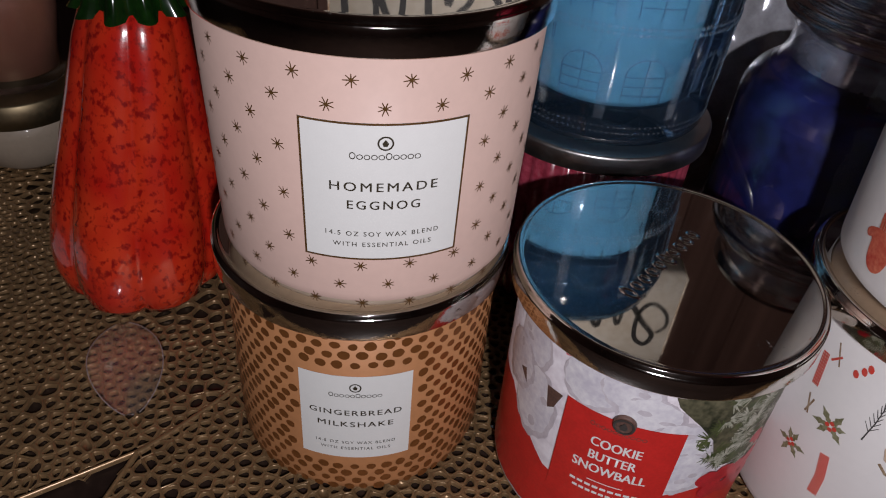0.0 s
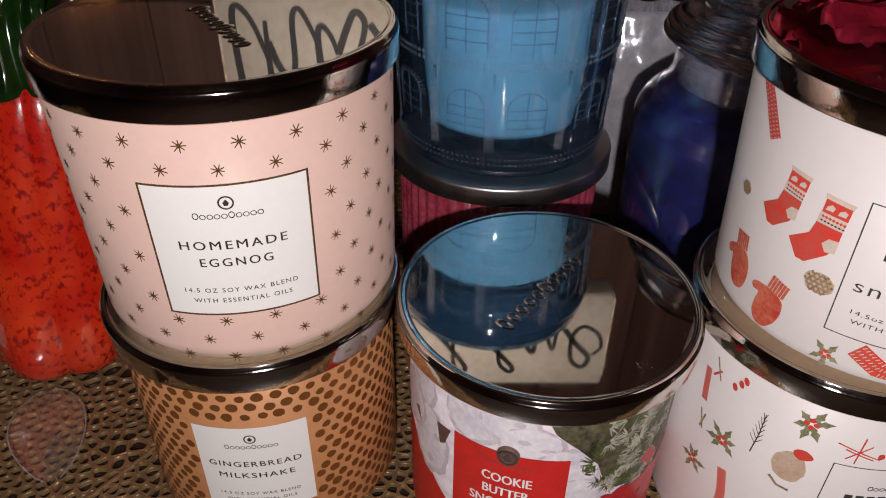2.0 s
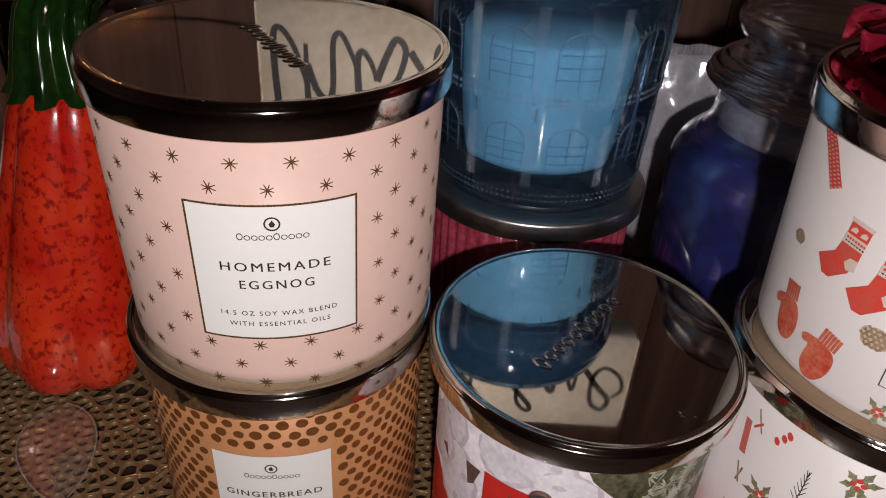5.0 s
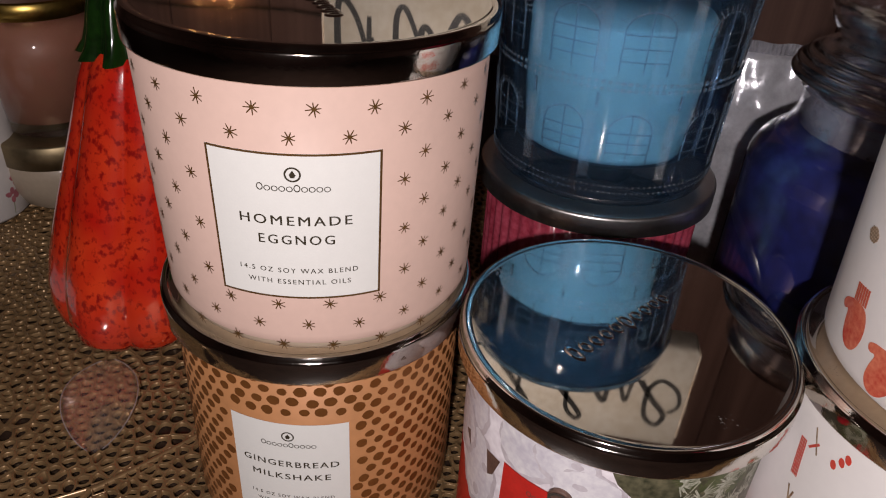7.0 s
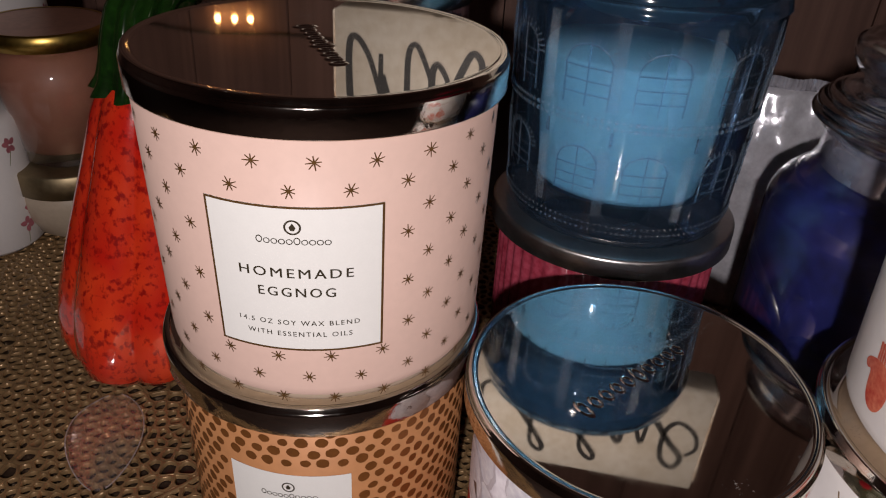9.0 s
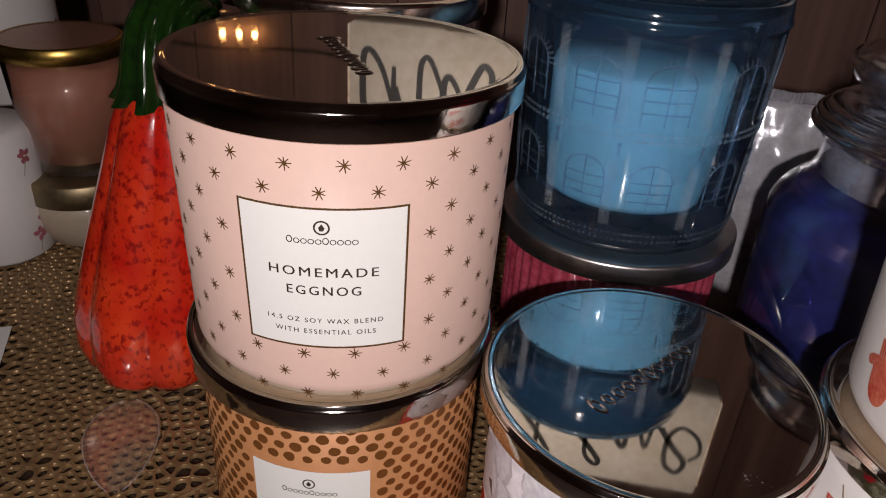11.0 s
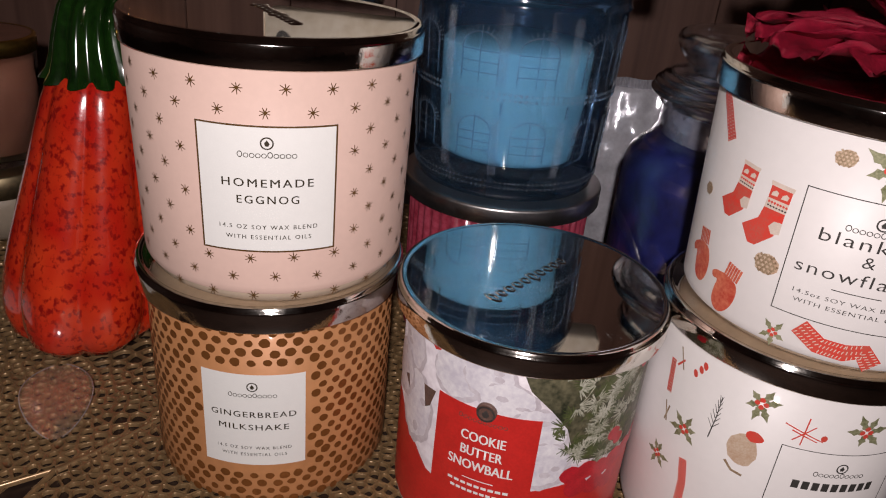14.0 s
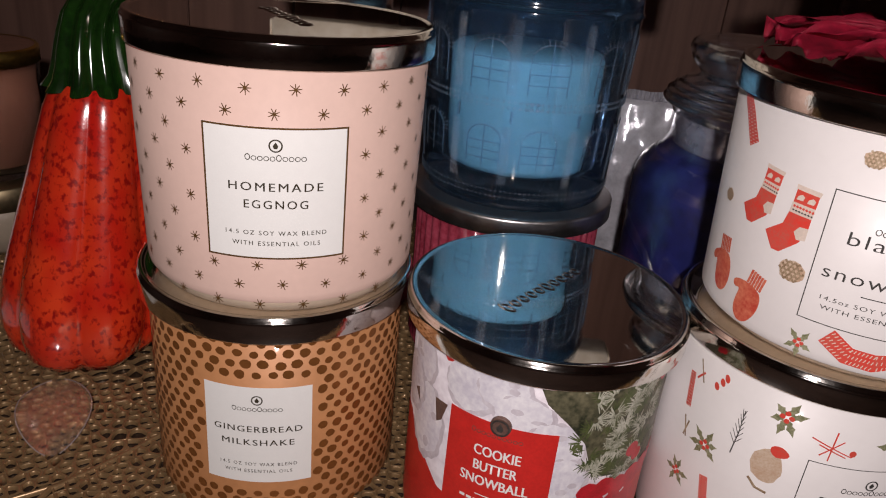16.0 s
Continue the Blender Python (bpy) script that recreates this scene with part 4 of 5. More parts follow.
# ---- wooden sign standing on the blue candle ----
def wood_sign():
    s = thing("wooden_sign", (0.0795, 0.122, SIGN_Z), "whitewashed wooden block sign with black brush strokes", "sign")
    bm = box(0.196, 0.020, 0.0665, 0.0008)
    part("board", bm, M_SIGN, s, "whitewashed weathered board")
    for x0 in (-0.0987, 0.0987):
        bm = box(0.0004, 0.0185, 0.060)
        for v in bm.verts:
            v.co += Vector((x0, 0, 0.001))
        part("end_grain", bm, M_SIGNEDGE, s, "raw wood end grain")
    # brush strokes that cannot be read: looped plain lines
    bm = bmesh.new()
    waves = (((-0.0900, 0.054), (-0.0915, 0.030), (-0.0912, 0.0135), (-0.0880, 0.0110), (-0.0830, 0.018), (-0.0790, 0.030), (-0.0775, 0.036)),
             ((-0.0770, 0.052), (-0.0775, 0.034), (-0.0775, 0.0170)), ((-0.0772, 0.026), (-0.0730, 0.038), (-0.0685, 0.0415), (-0.0660, 0.036), (-0.0655, 0.016), (-0.0620, 0.0120), (-0.0570, 0.022), (-0.0545, 0.030)),
             ((-0.0545, 0.038), (-0.0550, 0.024), (-0.0530, 0.0190), (-0.0490, 0.024), (-0.0465, 0.032)), ((-0.0465, 0.032), (-0.0420, 0.020), (-0.0380, 0.0130), (-0.0340, 0.018), (-0.0370, 0.030), (-0.0420, 0.036), (-0.0400, 0.044), (-0.0320, 0.040)),
             ((-0.0320, 0.018), (-0.0240, 0.030), (-0.0200, 0.036), (-0.0205, 0.018), (-0.0150, 0.013), (-0.0080, 0.018)),
             ((-0.0080, 0.018), (0.0040, 0.034), (0.0150, 0.052), (0.0130, 0.056), (0.0080, 0.048), (0.0090, 0.022), (0.0150, 0.017)),
             ((0.0150, 0.017), (0.0290, 0.034), (0.0430, 0.052), (0.0410, 0.056), (0.0350, 0.047), (0.0360, 0.022), (0.0420, 0.018)),
             ((0.0420, 0.018), (0.0500, 0.034), (0.0550, 0.040), (0.0560, 0.024), (0.0600, 0.021), (0.0660, 0.038), (0.0680, 0.024), (0.0720, 0.022)),
             ((0.0720, 0.022), (0.0800, 0.034), (0.0880, 0.044), (0.0850, 0.052), (0.0780, 0.046), (0.0770, 0.028), (0.0830, 0.020), (0.0920, 0.026), (0.0945, 0.036), (0.0900, 0.042)))
    for i, w in enumerate(waves):
        pts = []
        for k in range(len(w) - 1):
            p0, p1, p2, p3 = w[max(k - 1, 0)], w[k], w[k + 1], w[min(k + 2, len(w) - 1)]
            for q in range(6):
                t = q / 6
                pts.append(tuple(0.5 * (2 * b + (c - a) * t + (2 * a - 5 * b + 4 * c - d) * t * t + (3 * b - a - 3 * c + d) * t ** 3) for a, b, c, d in zip(p0, p1, p2, p3)))
        pts.append(w[-1])
        stroke(bm, pts, 0.0034, 0.0019, 0.00002 * i)
    for v in bm.verts:
        v.co = Vector((v.co.x, -0.0103 - v.co.z, v.co.y))
    part("brush_strokes", bm, M_BLACK, s, "black looping brush strokes")


wood_sign()


# ---- navy jar candle with a glass stopper ----
def navy_jar():
    c = thing("jar_candle", (0.2202, 0.1000, MAT_TOP), "navy wax jar candle with clear glass stopper lid", "candle", "stacked jar candles")
    R = 0.0522
    tall = lambda prof: [(r, z * 1.045 if z < 0.112 else 0.117 + (z - 0.112) * 0.887) for r, z in prof]
    out = [(0, 0), (R - 0.006, 0)] + arc(R - 0.005, 0.005, 0.005, -90, 0, 5) + [(R, 0.112)] + arc(R - 0.020, 0.112, 0.020, 0, 62, 8) + [(0.040, 0.1345), (0.0385, 0.138), (0.0385, 0.150), (0.0405, 0.1515), (0.0405, 0.1545), (0.037, 0.155)]
    inn = [(0.0372, 0.150), (0.0372, 0.138), (0.0388, 0.1335), (R - 0.0100, 0.1304), (R - 0.0050, 0.1237), (R - 0.0020, 0.112), (R - 0.0020, 0.006), (0, 0.005)]
    part("neck", lathe(tall([(0.0350, 0.1335), (0.0368, 0.1345), (0.0368, 0.1495), (0.0352, 0.1498)])), M_NECK, c, "greyish inner neck ring")
    part("glass", lathe(tall(out + inn), 96), M_JARGLASS, c, "clear thick jar glass")
    wax = [(0, 0.0052), (R - 0.0010, 0.0062), (R - 0.0006, 0.112), (R - 0.0036, 0.1232), (R - 0.0095, 0.1296), (0.0385, 0.1330), (0, 0.1330)]
    part("wax", lathe(tall(wax)), M_NAVYWAX, c, "navy blue wax")
    fine = [(0.0375, 0.1560), (0.0430, 0.1562)]
    for rr, hh, q in ((0.0438, 0.1582, 0.0019), (0.0428, 0.1618, 0.0017), (0.0400, 0.1650, 0.0016), (0.0360, 0.1678, 0.0015)):
        fine += arc(rr, hh, q, -60, 80, 9)
    fine += [(0.0325, 0.1700), (0.0308, 0.1714), (0.0305, 0.1730), (0.0315, 0.1744)]
    fine += [(0.0318 + 0.0060 * math.sin(1.75 * k / 10) ** 0.8, 0.1750 + 0.0125 * k / 10) for k in range(1, 10)] + arc(0.0330, 0.1866, 0.0046, 5, 90, 8)
    hollow = [(0, 0.1870), (0.0290, 0.1868), (0.0325, 0.1845), (0.0320, 0.1805), (0.0270, 0.1750), (0.0245, 0.1700), (0.0300, 0.1660), (0.0325, 0.1600), (0.0325, 0.1500), (0.0345, 0.1495), (0.0350, 0.1555)]
    fine += [(0.0250, 0.1909)]
    lid = [(0, 0.1904)] + fine[::-1] + hollow[::-1]
    part("stopper", lathe(tall(lid), 96), M_STOPPER, c, "clear domed glass stopper")


navy_jar()


# ---- ceramic gourd ----
def gourd():
    c = thing("ceramic_gourd", (-0.1095, 0.0775, MAT_TOP), "glossy speckled orange ceramic gourd with green ribbed stem", "ornament")
    prof = [(0, 0.0035), (0.010, 0.0015), (0.020, 0.0), (0.030, 0.003), (0.0375, 0.011), (0.0408, 0.022), (0.0412, 0.033), (0.0398, 0.046), (0.0370, 0.060), (0.0338, 0.075),
            (0.0306, 0.090), (0.0278, 0.104), (0.0254, 0.117), (0.0232, 0.129), (0.0205, 0.138), (0.016, 0.1445), (0.008, 0.147), (0, 0.1475)]
    lobes = lambda a, z: 1 + (0.12 * abs(math.cos(a * 3.5 + 0.5)) ** 0.8 - 0.090) * (1.25 - 0.75 * min(1, z / 0.14)) + 0.016 * math.sin(2 * a + z * 40)
    bm = lathe(prof, 140, lobes)
    bmesh.ops.subdivide_edges(bm, edges=[e for e in bm.edges if abs(e.verts[0].co.z - e.verts[1].co.z) > 0.008], cuts=1)
    for v in bm.verts:
        v.co.x += 0.011 * (v.co.z / 0.147) ** 1.2
        v.co.y += 0.018 * v.co.z / 0.147
    part("body", bm, M_GOURD, c, "speckled orange lobed body")
    # ribbed stem that flares into a scalloped collar and hooks over at its tip
    bm = bmesh.new()
    seg, rings = 90, []
    spine = [(0.0190, 0.0, 0.138, 0.0225), (0.0190, 0.0, 0.143, 0.0205), (0.0190, 0.0, 0.149, 0.0186), (0.0190, 0.0, 0.156, 0.0170), (0.0192, 0.001, 0.163, 0.0156), (0.0196, 0.003, 0.169, 0.0146),
             (0.0206, 0.007, 0.1735, 0.0136), (0.0222, 0.013, 0.1762, 0.0126), (0.0240, 0.019, 0.1765, 0.0114), (0.0258, 0.0245, 0.1745, 0.0098), (0.0270, 0.0285, 0.1705, 0.0078)]
    tilt = [0, 0, 0, 3, 7, 16, 34, 60, 88, 115, 135]
    for (x, y, z, r), tl in zip(spine, tilt):
        ring = []
        for i in range(seg):
            a = 2 * math.pi * i / seg
            k = 1 + 0.085 * math.cos(a * 10)
            if z < 0.141 and tl == 0:
                k = 1 + 0.16 * math.cos(a * 10)
            p = Vector((r * k * math.sin(a), -r * k * math.cos(a), 0))
            p.rotate(Matrix.Rotation(radians(tl), 3, Vector((-math.sin(radians(70)), math.cos(radians(70)), 0))))
            ring.append(bm.verts.new(p + Vector((x - 0.008, y + 0.018, z))))
        rings.append(ring)
    for p, q in zip(rings, rings[1:]):
        for i in range(seg):
            bm.faces.new([p[i], p[(i + 1) % seg], q[(i + 1) % seg], q[i]])
    tip = bm.verts.new(Vector((0.0195, 0.0485, 0.1680)))
    for i in range(seg):
        bm.faces.new([rings[-1][i], rings[-1][(i + 1) % seg], tip])
    bmesh.ops.recalc_face_normals(bm, faces=bm.faces)
    part("stem", bm, M_GREEN, c, "dark green ribbed stem")


gourd()


# ---- candles behind, left ----
def gold_candle():
    low = thing("bowl_candle", (-0.221, 0.188, MAT_TOP), "small cream bowl candle with dull brass lid, under the salmon candle", "candle", "small candles")
    part("bowl", lathe([(0, 0.001), (0.020, 0), (0.028, 0.006), (0.034, 0.018), (0.0355, 0.028), (0.0350, 0.036), (0.0335, 0.0365)]), M_CREAM, low, "cream glossy bowl")
    part("lid", lathe([(0.0355, 0.0345), (0.0362, 0.0350), (0.0362, 0.0490), (0.035, 0.0502), (0, 0.0502)]), M_DULLBRASS, low, "dull brass lid")
    c = thing("glass_candle", (-0.220, 0.190, MAT_TOP + 0.0504), "salmon wax candle in clear glass with brushed gold lid", "candle", "small candles")
    g = [(0, 0), (0.024, 0.0003), (0.0275, 0.003), (0.0325, 0.045), (0.0342, 0.073), (0.0336, 0.073), (0.0319, 0.045), (0.0268, 0.009), (0, 0.008)]
    part("glass", lathe(g), M_THIN, c, "clear tapered glass")
    part("wax", lathe([(0, 0.0085), (0.0262, 0.0095), (0.0316, 0.045), (0.0331, 0.0675), (0, 0.0680)]), M_PINKWAX, c, "salmon pink wax")
    part("lid", lathe([(0.034, 0.0720), (0.0352, 0.0724), (0.0352, 0.0810), (0.0340, 0.0820), (0.0325, 0.0818)]), M_GOLDLID, c, "brushed gold lid")
    # separate top disc, coloured peach like a reflection instead of gold
    part("lid_top", lathe([(0.0328, 0.0816), (0.020, 0.0817), (0, 0.0818)]), M_LIDTOP, c, "gold lid top with a peach reflection put into its colour")


def smoky_candle():
    c = thing("jar_candle", (-0.0130, 0.113, MAT_TOP), "tall smoky dark glass candle with silver lid, behind the pink candle", "candle", "stacked jar candles")
    part("glass", lathe([(0, 0), (0.044, 0), (0.0495, 0.006), (0.0505, 0.02), (0.0505, 0.184), (0.049, 0.185)]), M_DARKGLASS, c, "smoky dark glass")
    r = 0.0528
    rim = [(r - 0.001, 0.1838), (r, 0.1842), (r, 0.1925)] + arc(r - 0.0018, 0.1925, 0.0018, 0, 90, 6)[1:] + [(r - 0.0028, 0.1941), (r - 0.0040, 0.1932), (r - 0.0060, 0.1930)]
    lid = part("lid", lathe(rim, 128), M_BRONZE, c, "polished silver lid")
    part("lid_top", lathe([(r - 0.0060, 0.1930), (r - 0.012, 0.1929), (0, 0.1926)], 128), M_CHROME, lid, "dark mirror-like lid top")


def floral_jar(at, r, h, label):
    c = thing("floral_jar", at, label, "jar", "floral jars")
    part("body", lathe([(0, 0), (r - 0.004, 0), (r, 0.004), (r, h - 0.004), (r - 0.004, h), (0, h)]), M_WHITEGLASS, c, "white glazed body")
    rng = random.Random(int(h * 1000))
    pink, leaf = bmesh.new(), bmesh.new()
    for k in range(22):
        x, y = rng.uniform(-3.1, 3.1) * r, rng.uniform(0.12, 0.9) * h
        for i in range(5):
            a = 1.257 * i + rng.random()
            oval(pink, x + 0.0028 * math.cos(a), y + 0.0028 * math.sin(a), 0.0023, 0.0017, 0.00015 + 0.00001 * i, 9, 0.2, a, rng)
        stroke(leaf, [(x, y - 0.003), (x + rng.uniform(-0.004, 0.004), y - 0.012)], 0.0007, 0.0004)
    part("blossom_print", bend(pink, r, 0, 0), M_BLOSSOM, c, "pink blossom print", kind="stuff")
    part("twig_print", bend(leaf, r, 0, 0), M_WATERGREEN, c, "thin green stem print", kind="stuff")


def glass_dome_jar():
    c = thing("glass_jar", (-0.128, 0.195, MAT_TOP), "small clear glass jar with domed glass lid, behind the gourd", "jar")
    body = [(0, 0), (0.030, 0), (0.034, 0.004), (0.034, 0.112), (0.030, 0.120), (0.0275, 0.120), (0.0315, 0.111), (0.0315, 0.005), (0, 0.004)]
    part("body", lathe(body), M_GLASS, c)
    part("wax", lathe([(0, 0.0042), (0.0312, 0.0052), (0.0312, 0.085), (0, 0.0852)]), M_PINKWAX, c, "dark wax fill")
    dome = [(0, 0.1145), (0.026, 0.1145), (0.0265, 0.1205), (0.036, 0.121), (0.0375, 0.124), (0.0365, 0.134), (0.0335, 0.144), (0.027, 0.151), (0.016, 0.1545), (0, 0.1555)]
    part("lid", lathe(dome), M_STOPPER, c, "clear domed glass lid")


gold_candle()
smoky_candle()
glass_dome_jar()
floral_jar((-0.262, 0.156, MAT_TOP), 0.030, 0.085, "white jar with small blossom print on the placemat")
floral_jar((-0.352, 0.300, MAT_TOP), 0.040, 0.200, "tall white jar with pink blossom print, at the back")


# ---- foil packet between the blue candle and the navy jar ----
def foil_packet():
    c = thing("foil_packet", (0.200, 0.212, MAT_TOP), "crinkled silver foil packet standing behind the candles", "packet")
    bm = bmesh.new()
    bmesh.ops.create_grid(bm, x_segments=26, y_segments=44, size=0.5)
    for v in bm.verts:
        x, z = v.co.x * 0.075, (v.co.y + 0.5) * 0.132
        n = noise.noise(Vector((x * 90, z * 55, 3.0))) + 0.5 * noise.noise(Vector((x * 220, z * 150, 8.0)))
        v.co = Vector((x, -0.012 * math.cos(x / 0.075 * math.pi) * min(1, (0.132 - z) / 0.03 + 0.1) + 0.0035 * n, z))
    geo = bmesh.ops.extrude_face_region(bm, geom=bm.faces[:])
    for v in [g for g in geo["geom"] if isinstance(g, bmesh.types.BMVert)]:
        v.co = Vector((v.co.x, -v.co.y + 0.004, v.co.z))
    bmesh.ops.recalc_face_normals(bm, faces=bm.faces)
    part("wrapper", bm, M_PLASTIC, c, "crinkled silver foil")
    bm = bmesh.new()
    rows = [[bm.verts.new((-0.0375 + 0.00125 * i, 0.0015 + 0.0006 * (i % 2) + 0.002 * math.sin(i * 0.4), z)) for i in range(61)] for z in (0.1300, 0.1340, 0.1380)]
    for p, q in zip(rows, rows[1:]):
        for i in range(60):
            bm.faces.new([p[i], p[i + 1], q[i + 1], q[i]])
    bmesh.ops.solidify(bm, geom=bm.faces[:], thickness=0.0006)
    part("sealed_edge", bm, M_PLASTIC, c, "crimped top seam", smooth=False)


foil_packet()


# ---- crimson cloth flower on the white stack ----
def cloth_flower():
    c = thing("cloth_flower", (0.234, -0.003, 0.1974), "crimson velvet cloth flower lying on the white candle lid", "flower")
    rng = random.Random(12)
    for k in range(36):
        ring = k // 12
        a = 2 * math.pi * (k % 12) / 12 + ring * 0.35 + rng.uniform(-0.1, 0.1)
        ln, w, up = (0.050, 0.019, 14) if ring == 0 else ((0.058, 0.018, 42) if ring == 1 else (0.062, 0.016, 68))
        ln *= rng.uniform(0.85, 1.1)
        bm = bmesh.new()
        nu, nv = 14, 10
        grid = []
        for i in range(nu + 1):
            t = i / nu
            half = w * math.sin(math.pi * min(1, t ** 1.5 * 0.82 + 0.08)) ** 0.5
            el = radians(up - 14 * t)
            row = []
            for j in range(nv + 1):
                s = j / nv * 2 - 1
                crease = 0.007 * abs(s) ** 1.5 * (1 - 0.5 * t) + 0.0050 * t * noise.noise(Vector((t * 5 + k, s * 3.5, k * 1.7)))
                row.append(bm.verts.new((0.006 + ln * t * math.cos(el), half * s, 0.004 + ln * t * max(0.0, math.sin(el)) + crease + 0.004 * ring)))
            grid.append(row)
        for i in range(nu):
            for j in range(nv):
                bm.faces.new([grid[i][j], grid[i + 1][j], grid[i + 1][j + 1], grid[i][j + 1]])
        bmesh.ops.solidify(bm, geom=bm.faces[:], thickness=0.0006)
        bmesh.ops.rotate(bm, verts=bm.verts[:], matrix=Matrix.Rotation(a, 3, "Z"))
        low = min(v.co.z for v in bm.verts)
        if low < 0.0006:
            for v in bm.verts:
                v.co.z += 0.0006 - low
        part("petal", bm, M_MAGENTA, c)
    bm = bmesh.new()
    for k in range(14):
        b2 = bmesh.ops.create_icosphere(bm, subdivisions=1, radius=0.0032)
        for v in b2["verts"]:
            v.co += Vector((0.008 * math.cos(k * 2.4) * (k / 14) ** 0.5, 0.008 * math.sin(k * 2.4) * (k / 14) ** 0.5, 0.024))
    part("flower_centre", bm, M_MAGENTA, c, "beaded crimson centre")


cloth_flower()


# ---- paper at the edge, string of warm bulbs at the back ----
bm = box(0.09, 0.07, 0.0004)
sheet = part("paper_sheet", bm, M_PAPER, None, smooth=False)
sheet.location, sheet.rotation_euler[2] = (-0.226, 0.030, 0.0014), radians(28)
tagged(sheet, "plain white paper sheet lying on the placemat", "paper")


def bulb_string():
    c = thing("light_string", (-0.281, 0.583, 0.332), "string of small warm bulbs pinned along the back wall", "string lights")
    bm = bmesh.new()
    for k in range(12):
        x0, x1 = -0.12 + 0.04 * k, -0.08 + 0.04 * k
        stroke(bm, [(x0, 0.016 + 0.004 * math.sin(k)), (x1, 0.016 + 0.004 * math.sin(k + 1))], 0.002)
    bmesh.ops.rotate(bm, verts=bm.verts[:], matrix=Matrix.Rotation(radians(90), 3, "X"))
    bmesh.ops.solidify(bm, geom=bm.faces[:], thickness=0.002)
    part("wire", bm, M_WIRE, c)
    for at in (-0.030, -0.010, 0.0085):
        bm = lathe([(0, -0.0032), (0.0026, -0.0022), (0.0036, 0.0), (0.0026, 0.0024), (0.0015, 0.0040), (0, 0.0042)], 14)
        for v in bm.verts:
            v.co += Vector((at, 0, -0.06 * at))
        part("bulb", bm, M_BULB, c, "glowing warm bulb")


bulb_string()


# ---- pierced gold placemat ----
def placemat():
    c = thing("placemat", (0, 0, 0), "gold vinyl placemat pierced with lace holes on dark table", "placemat")
    rng = random.Random(21)
    # leaf-shaped opening and plain veins
    hole_a, hole_b = Vector((-0.0769, -0.0263)), Vector((-0.1255, -0.1020))
    leaf_half = lambda t: 0.020 * (t / 0.55 if t < 0.55 else max(0.0, math.cos((t - 0.55) / 0.45 * math.pi / 2)) ** 0.6)

    def in_leaf(p):
        d = hole_b - hole_a
        t = (p - hole_a).dot(d) / d.length_squared
        if not 0 < t < 1:
            return False
        off = abs((p - hole_a).cross(d)) / d.length
        return off < leaf_half(t)

    def cell(p):
        n = noise.noise(Vector((p.x * 17 + 3.1, p.y * 17, 1.0)))
        big = 0.0072 if n > -0.02 and p.x < -0.055 else 0.0042
        return big * (0.9 + 0.25 * noise.noise(Vector((p.x * 60, p.y * 60, 5))))

    x0, x1, y0, y1 = -0.33, 0.27, -0.075, 0.29
    g = 0.005
    store, pts = {}, []
    for _ in range(52000):
        p = Vector((rng.uniform(x0, x1), rng.uniform(y0, y1)))
        r = cell(p)
        i, j = int((p.x - x0) / g), int((p.y - y0) / g)
        ok = True
        for a in range(i - 2, i + 3):
            for b in range(j - 2, j + 3):
                for q, rq in store.get((a, b), ()):
                    if (q - p).length < (r + rq) * 0.5:
                        ok = False
                        break
                if not ok:
                    break
            if not ok:
                break
        if ok:
            store.setdefault((i, j), []).append((p, r))
            if not in_leaf(p):
                pts.append((p, r))
    verts, faces = [], []
    top, bot = MAT_TOP, -0.0011
    for p, r in pts:
        pg = [(p.x + 0.012 * math.cos(k * 0.7854), p.y + 0.012 * math.sin(k * 0.7854)) for k in range(8)]
        i, j = int((p.x - x0) / g), int((p.y - y0) / g)
        near = [q for a in range(i - 3, i + 4) for b in range(j - 3, j + 4) for q, _ in store.get((a, b), ()) if q is not p]
        near.sort(key=lambda q: (q - p).length_squared)
        for q in near[:14]:
            mx, my, dx, dy = (p.x + q.x) / 2, (p.y + q.y) / 2, q.x - p.x, q.y - p.y
            out = []
            for k in range(len(pg)):
                ax, ay = pg[k]
                bx, by = pg[(k + 1) % len(pg)]
                da, db = (ax - mx) * dx + (ay - my) * dy, (bx - mx) * dx + (by - my) * dy
                if da <= 0:
                    out.append((ax, ay))
                if da * db < 0:
                    t = da / (da - db)
                    out.append((ax + (bx - ax) * t, ay + (by - ay) * t))
            pg = out
            if len(pg) < 3:
                break
        if len(pg) < 3:
            continue
        n = len(pg)
        cx, cy = sum(a for a, _ in pg) / n, sum(b for _, b in pg) / n
        web = (0.76 if r < 0.0052 else 0.84) * rng.uniform(0.84, 1.06)
        solid = rng.random() < 0.03
        # rounded opening: the corners of the cell cut twice
        ring = [(cx + (a - cx) * web, cy + (b - cy) * web) for a, b in pg]
        cutc = []
        for k in range(n):
            a, b = ring[k], ring[(k + 1) % n]
            cutc.append((a[0] * 0.72 + b[0] * 0.28, a[1] * 0.72 + b[1] * 0.28))
            cutc.append((a[0] * 0.28 + b[0] * 0.72, a[1] * 0.28 + b[1] * 0.72))
        base = len(verts)
        m = len(cutc)
        mid = [(pg[k // 2 if k % 2 == 0 else (k // 2 + 1) % n]) for k in range(m)]
        verts += [(a, b, top - 0.0004) for a, b in mid]
        verts += [(a * 0.35 + e * 0.65, b * 0.35 + f * 0.65, top) for (a, b), (e, f) in zip(mid, cutc)]
        verts += [(a, b, top - 0.0003) for a, b in cutc]
        verts += [(cx + (a - cx) * 0.97, cy + (b - cy) * 0.97, bot) for a, b in cutc]
        for k in range(m):
            l = (k + 1) % m
            for s in range(3):
                faces.append((base + s * m + k, base + s * m + l, base + (s + 1) * m + l, base + (s + 1) * m + k))
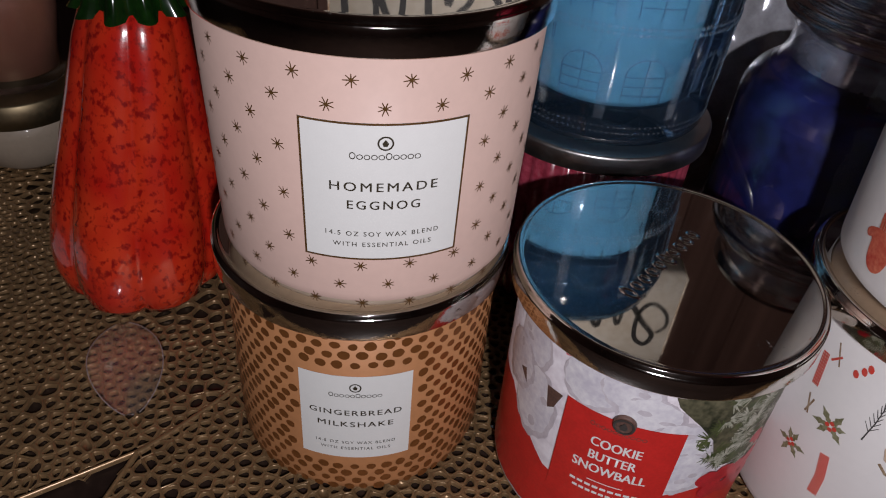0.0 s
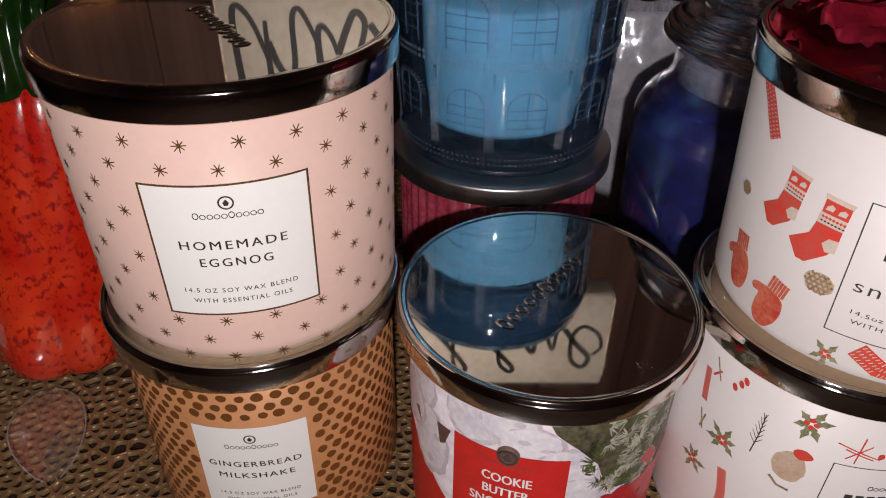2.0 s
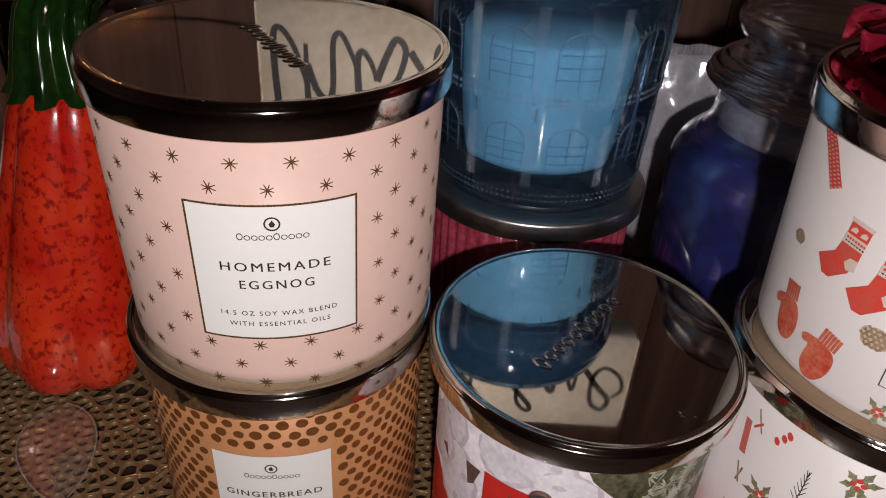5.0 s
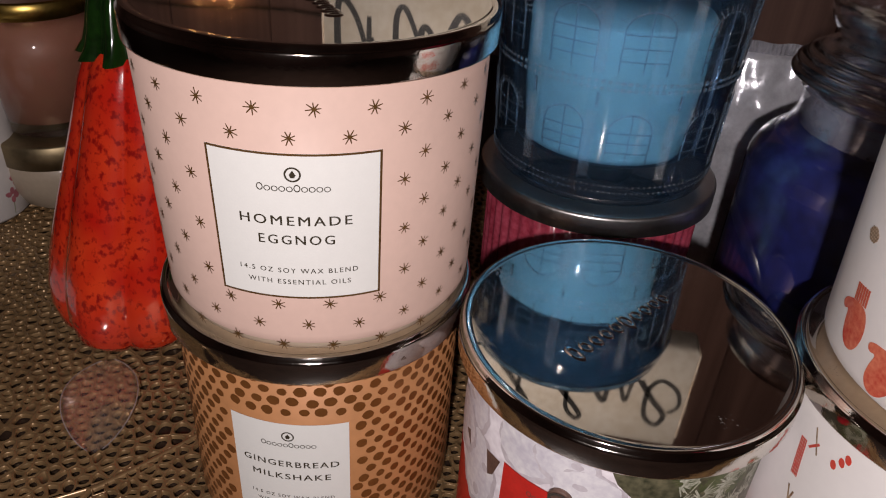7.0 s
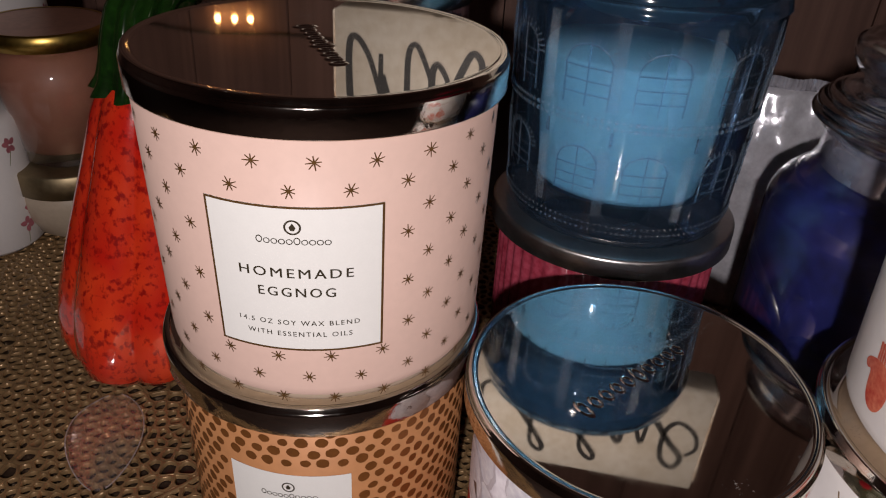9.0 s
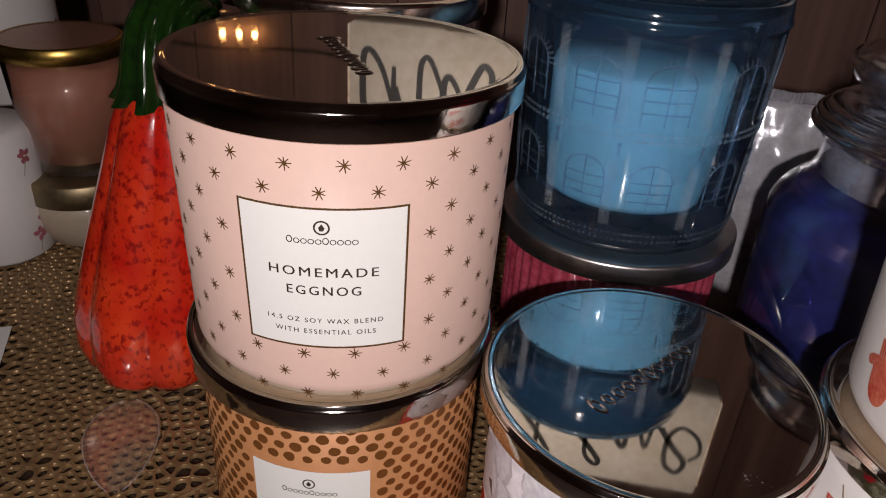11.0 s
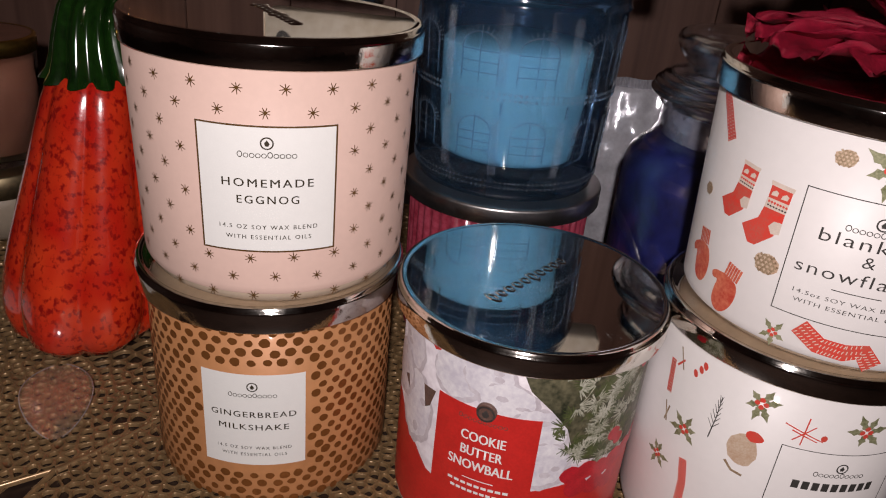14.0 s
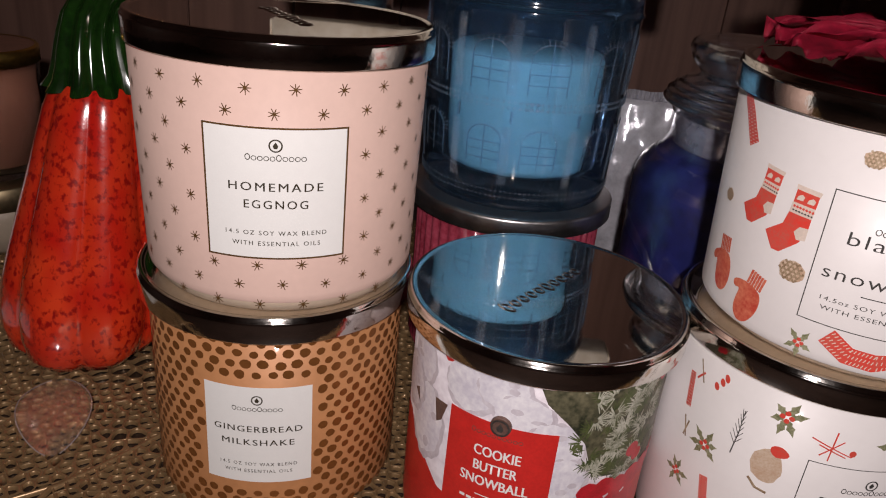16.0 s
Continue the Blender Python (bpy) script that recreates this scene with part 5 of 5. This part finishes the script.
        if solid:
            faces.append(tuple(base + 2 * m + k for k in range(m)))
    me = bpy.data.meshes.new("lace")
    me.from_pydata(verts, [], faces)
    for p in me.polygons:
        p.use_smooth = True
    me.materials.append(M_MAT)
    me.validate()
    ob = new("lace", me)
    ob.parent = c
    # rolled edge round the leaf opening
    bm = bmesh.new()
    d = hole_b - hole_a
    nrm = Vector((-d.y, d.x)).normalized()
    line = []
    for sgn in (1, -1):
        seq = []
        for k in range(41):
            t = k / 40
            q = hole_a + d * t + nrm * sgn * leaf_half(t)
            seq.append((q.x, q.y))
        line.append(seq)
    def ridge(path, w0, w1, up):
        rows = []
        for k, (x, y) in enumerate(path):
            xa, ya = path[max(k - 1, 0)]
            xb, yb = path[min(k + 1, len(path) - 1)]
            q = math.hypot(xb - xa, yb - ya)
            w = w0 + (w1 - w0) * k / (len(path) - 1)
            rows.append([bm.verts.new((x - (yb - ya) / q * w * s, y + (xb - xa) / q * w * s, MAT_TOP - 0.0014 + (0.0014 + up) * (1 - s * s * 4) ** 0.5)) for s in (-0.5, -0.4, -0.2, 0, 0.2, 0.4, 0.5)])
        for p, q in zip(rows, rows[1:]):
            for s in range(6):
                bm.faces.new([p[s], p[s + 1], q[s + 1], q[s]])

    for seq in line:
        ridge(seq, 0.0022, 0.0022, 0.0008)
    ridge([(-0.0769 + 0.004 * k, -0.0263 + 0.0042 * k + 0.00012 * k * k) for k in range(12)], 0.0034, 0.0018, 0.0003)
    bmesh.ops.recalc_face_normals(bm, faces=bm.faces)
    ridge([(-0.335 + 0.01 * k, -0.074) for k in range(62)], 0.012, 0.012, 0.0002)
    part("leaf_rim", bm, M_MAT, c, "plain gold rim and veins", kind="stuff")


placemat()


def clear_petal():
    c = thing("clear_petal", (-0.110, 0.0445, MAT_TOP + 0.0003), "thin clear plastic petal lying before the gourd, its pinkish reflection tinted in", "plastic petal", turn=-65)
    ln, w = 0.060, 0.0155
    half = lambda t: w * math.sin(math.pi * t) ** 0.62 + 0.0002
    lift = lambda s, t: 0.0006 + (0.0060 * s * s if s < 0 else 0.0035 * s * s) * math.sin(math.pi * t) + 0.0012 * math.sin(math.pi * t) * (1 - s * s)
    bm = bmesh.new()
    cols = [k / 8 - 1 for k in range(17)]
    rows = [[bm.verts.new((ln * i / 28, half(i / 28) * s, lift(s, i / 28))) for s in cols] for i in range(29)]
    for a, b in zip(rows, rows[1:]):
        for j in range(16):
            bm.faces.new([a[j], b[j], b[j + 1], a[j + 1]])
    bmesh.ops.solidify(bm, geom=bm.faces[:], thickness=0.0004)
    leaf = part("petal", bm, M_PETAL, c)
    for side in (-1, 1):
        bm = bmesh.new()
        tube = []
        for i in range(33):
            t = 0.02 + 0.96 * i / 32
            tube.append([bm.verts.new((ln * t, half(t) * side + 0.00030 * math.cos(q * 1.0472), lift(side, t) + 0.00030 * math.sin(q * 1.0472))) for q in range(6)])
        for a, b in zip(tube, tube[1:]):
            for q in range(6):
                bm.faces.new([a[q], a[(q + 1) % 6], b[(q + 1) % 6], b[q]])
        bmesh.ops.recalc_face_normals(bm, faces=bm.faces)
        part("rolled_edge", bm, M_PETALRIM, leaf, "pale rolled film edge")


clear_petal()
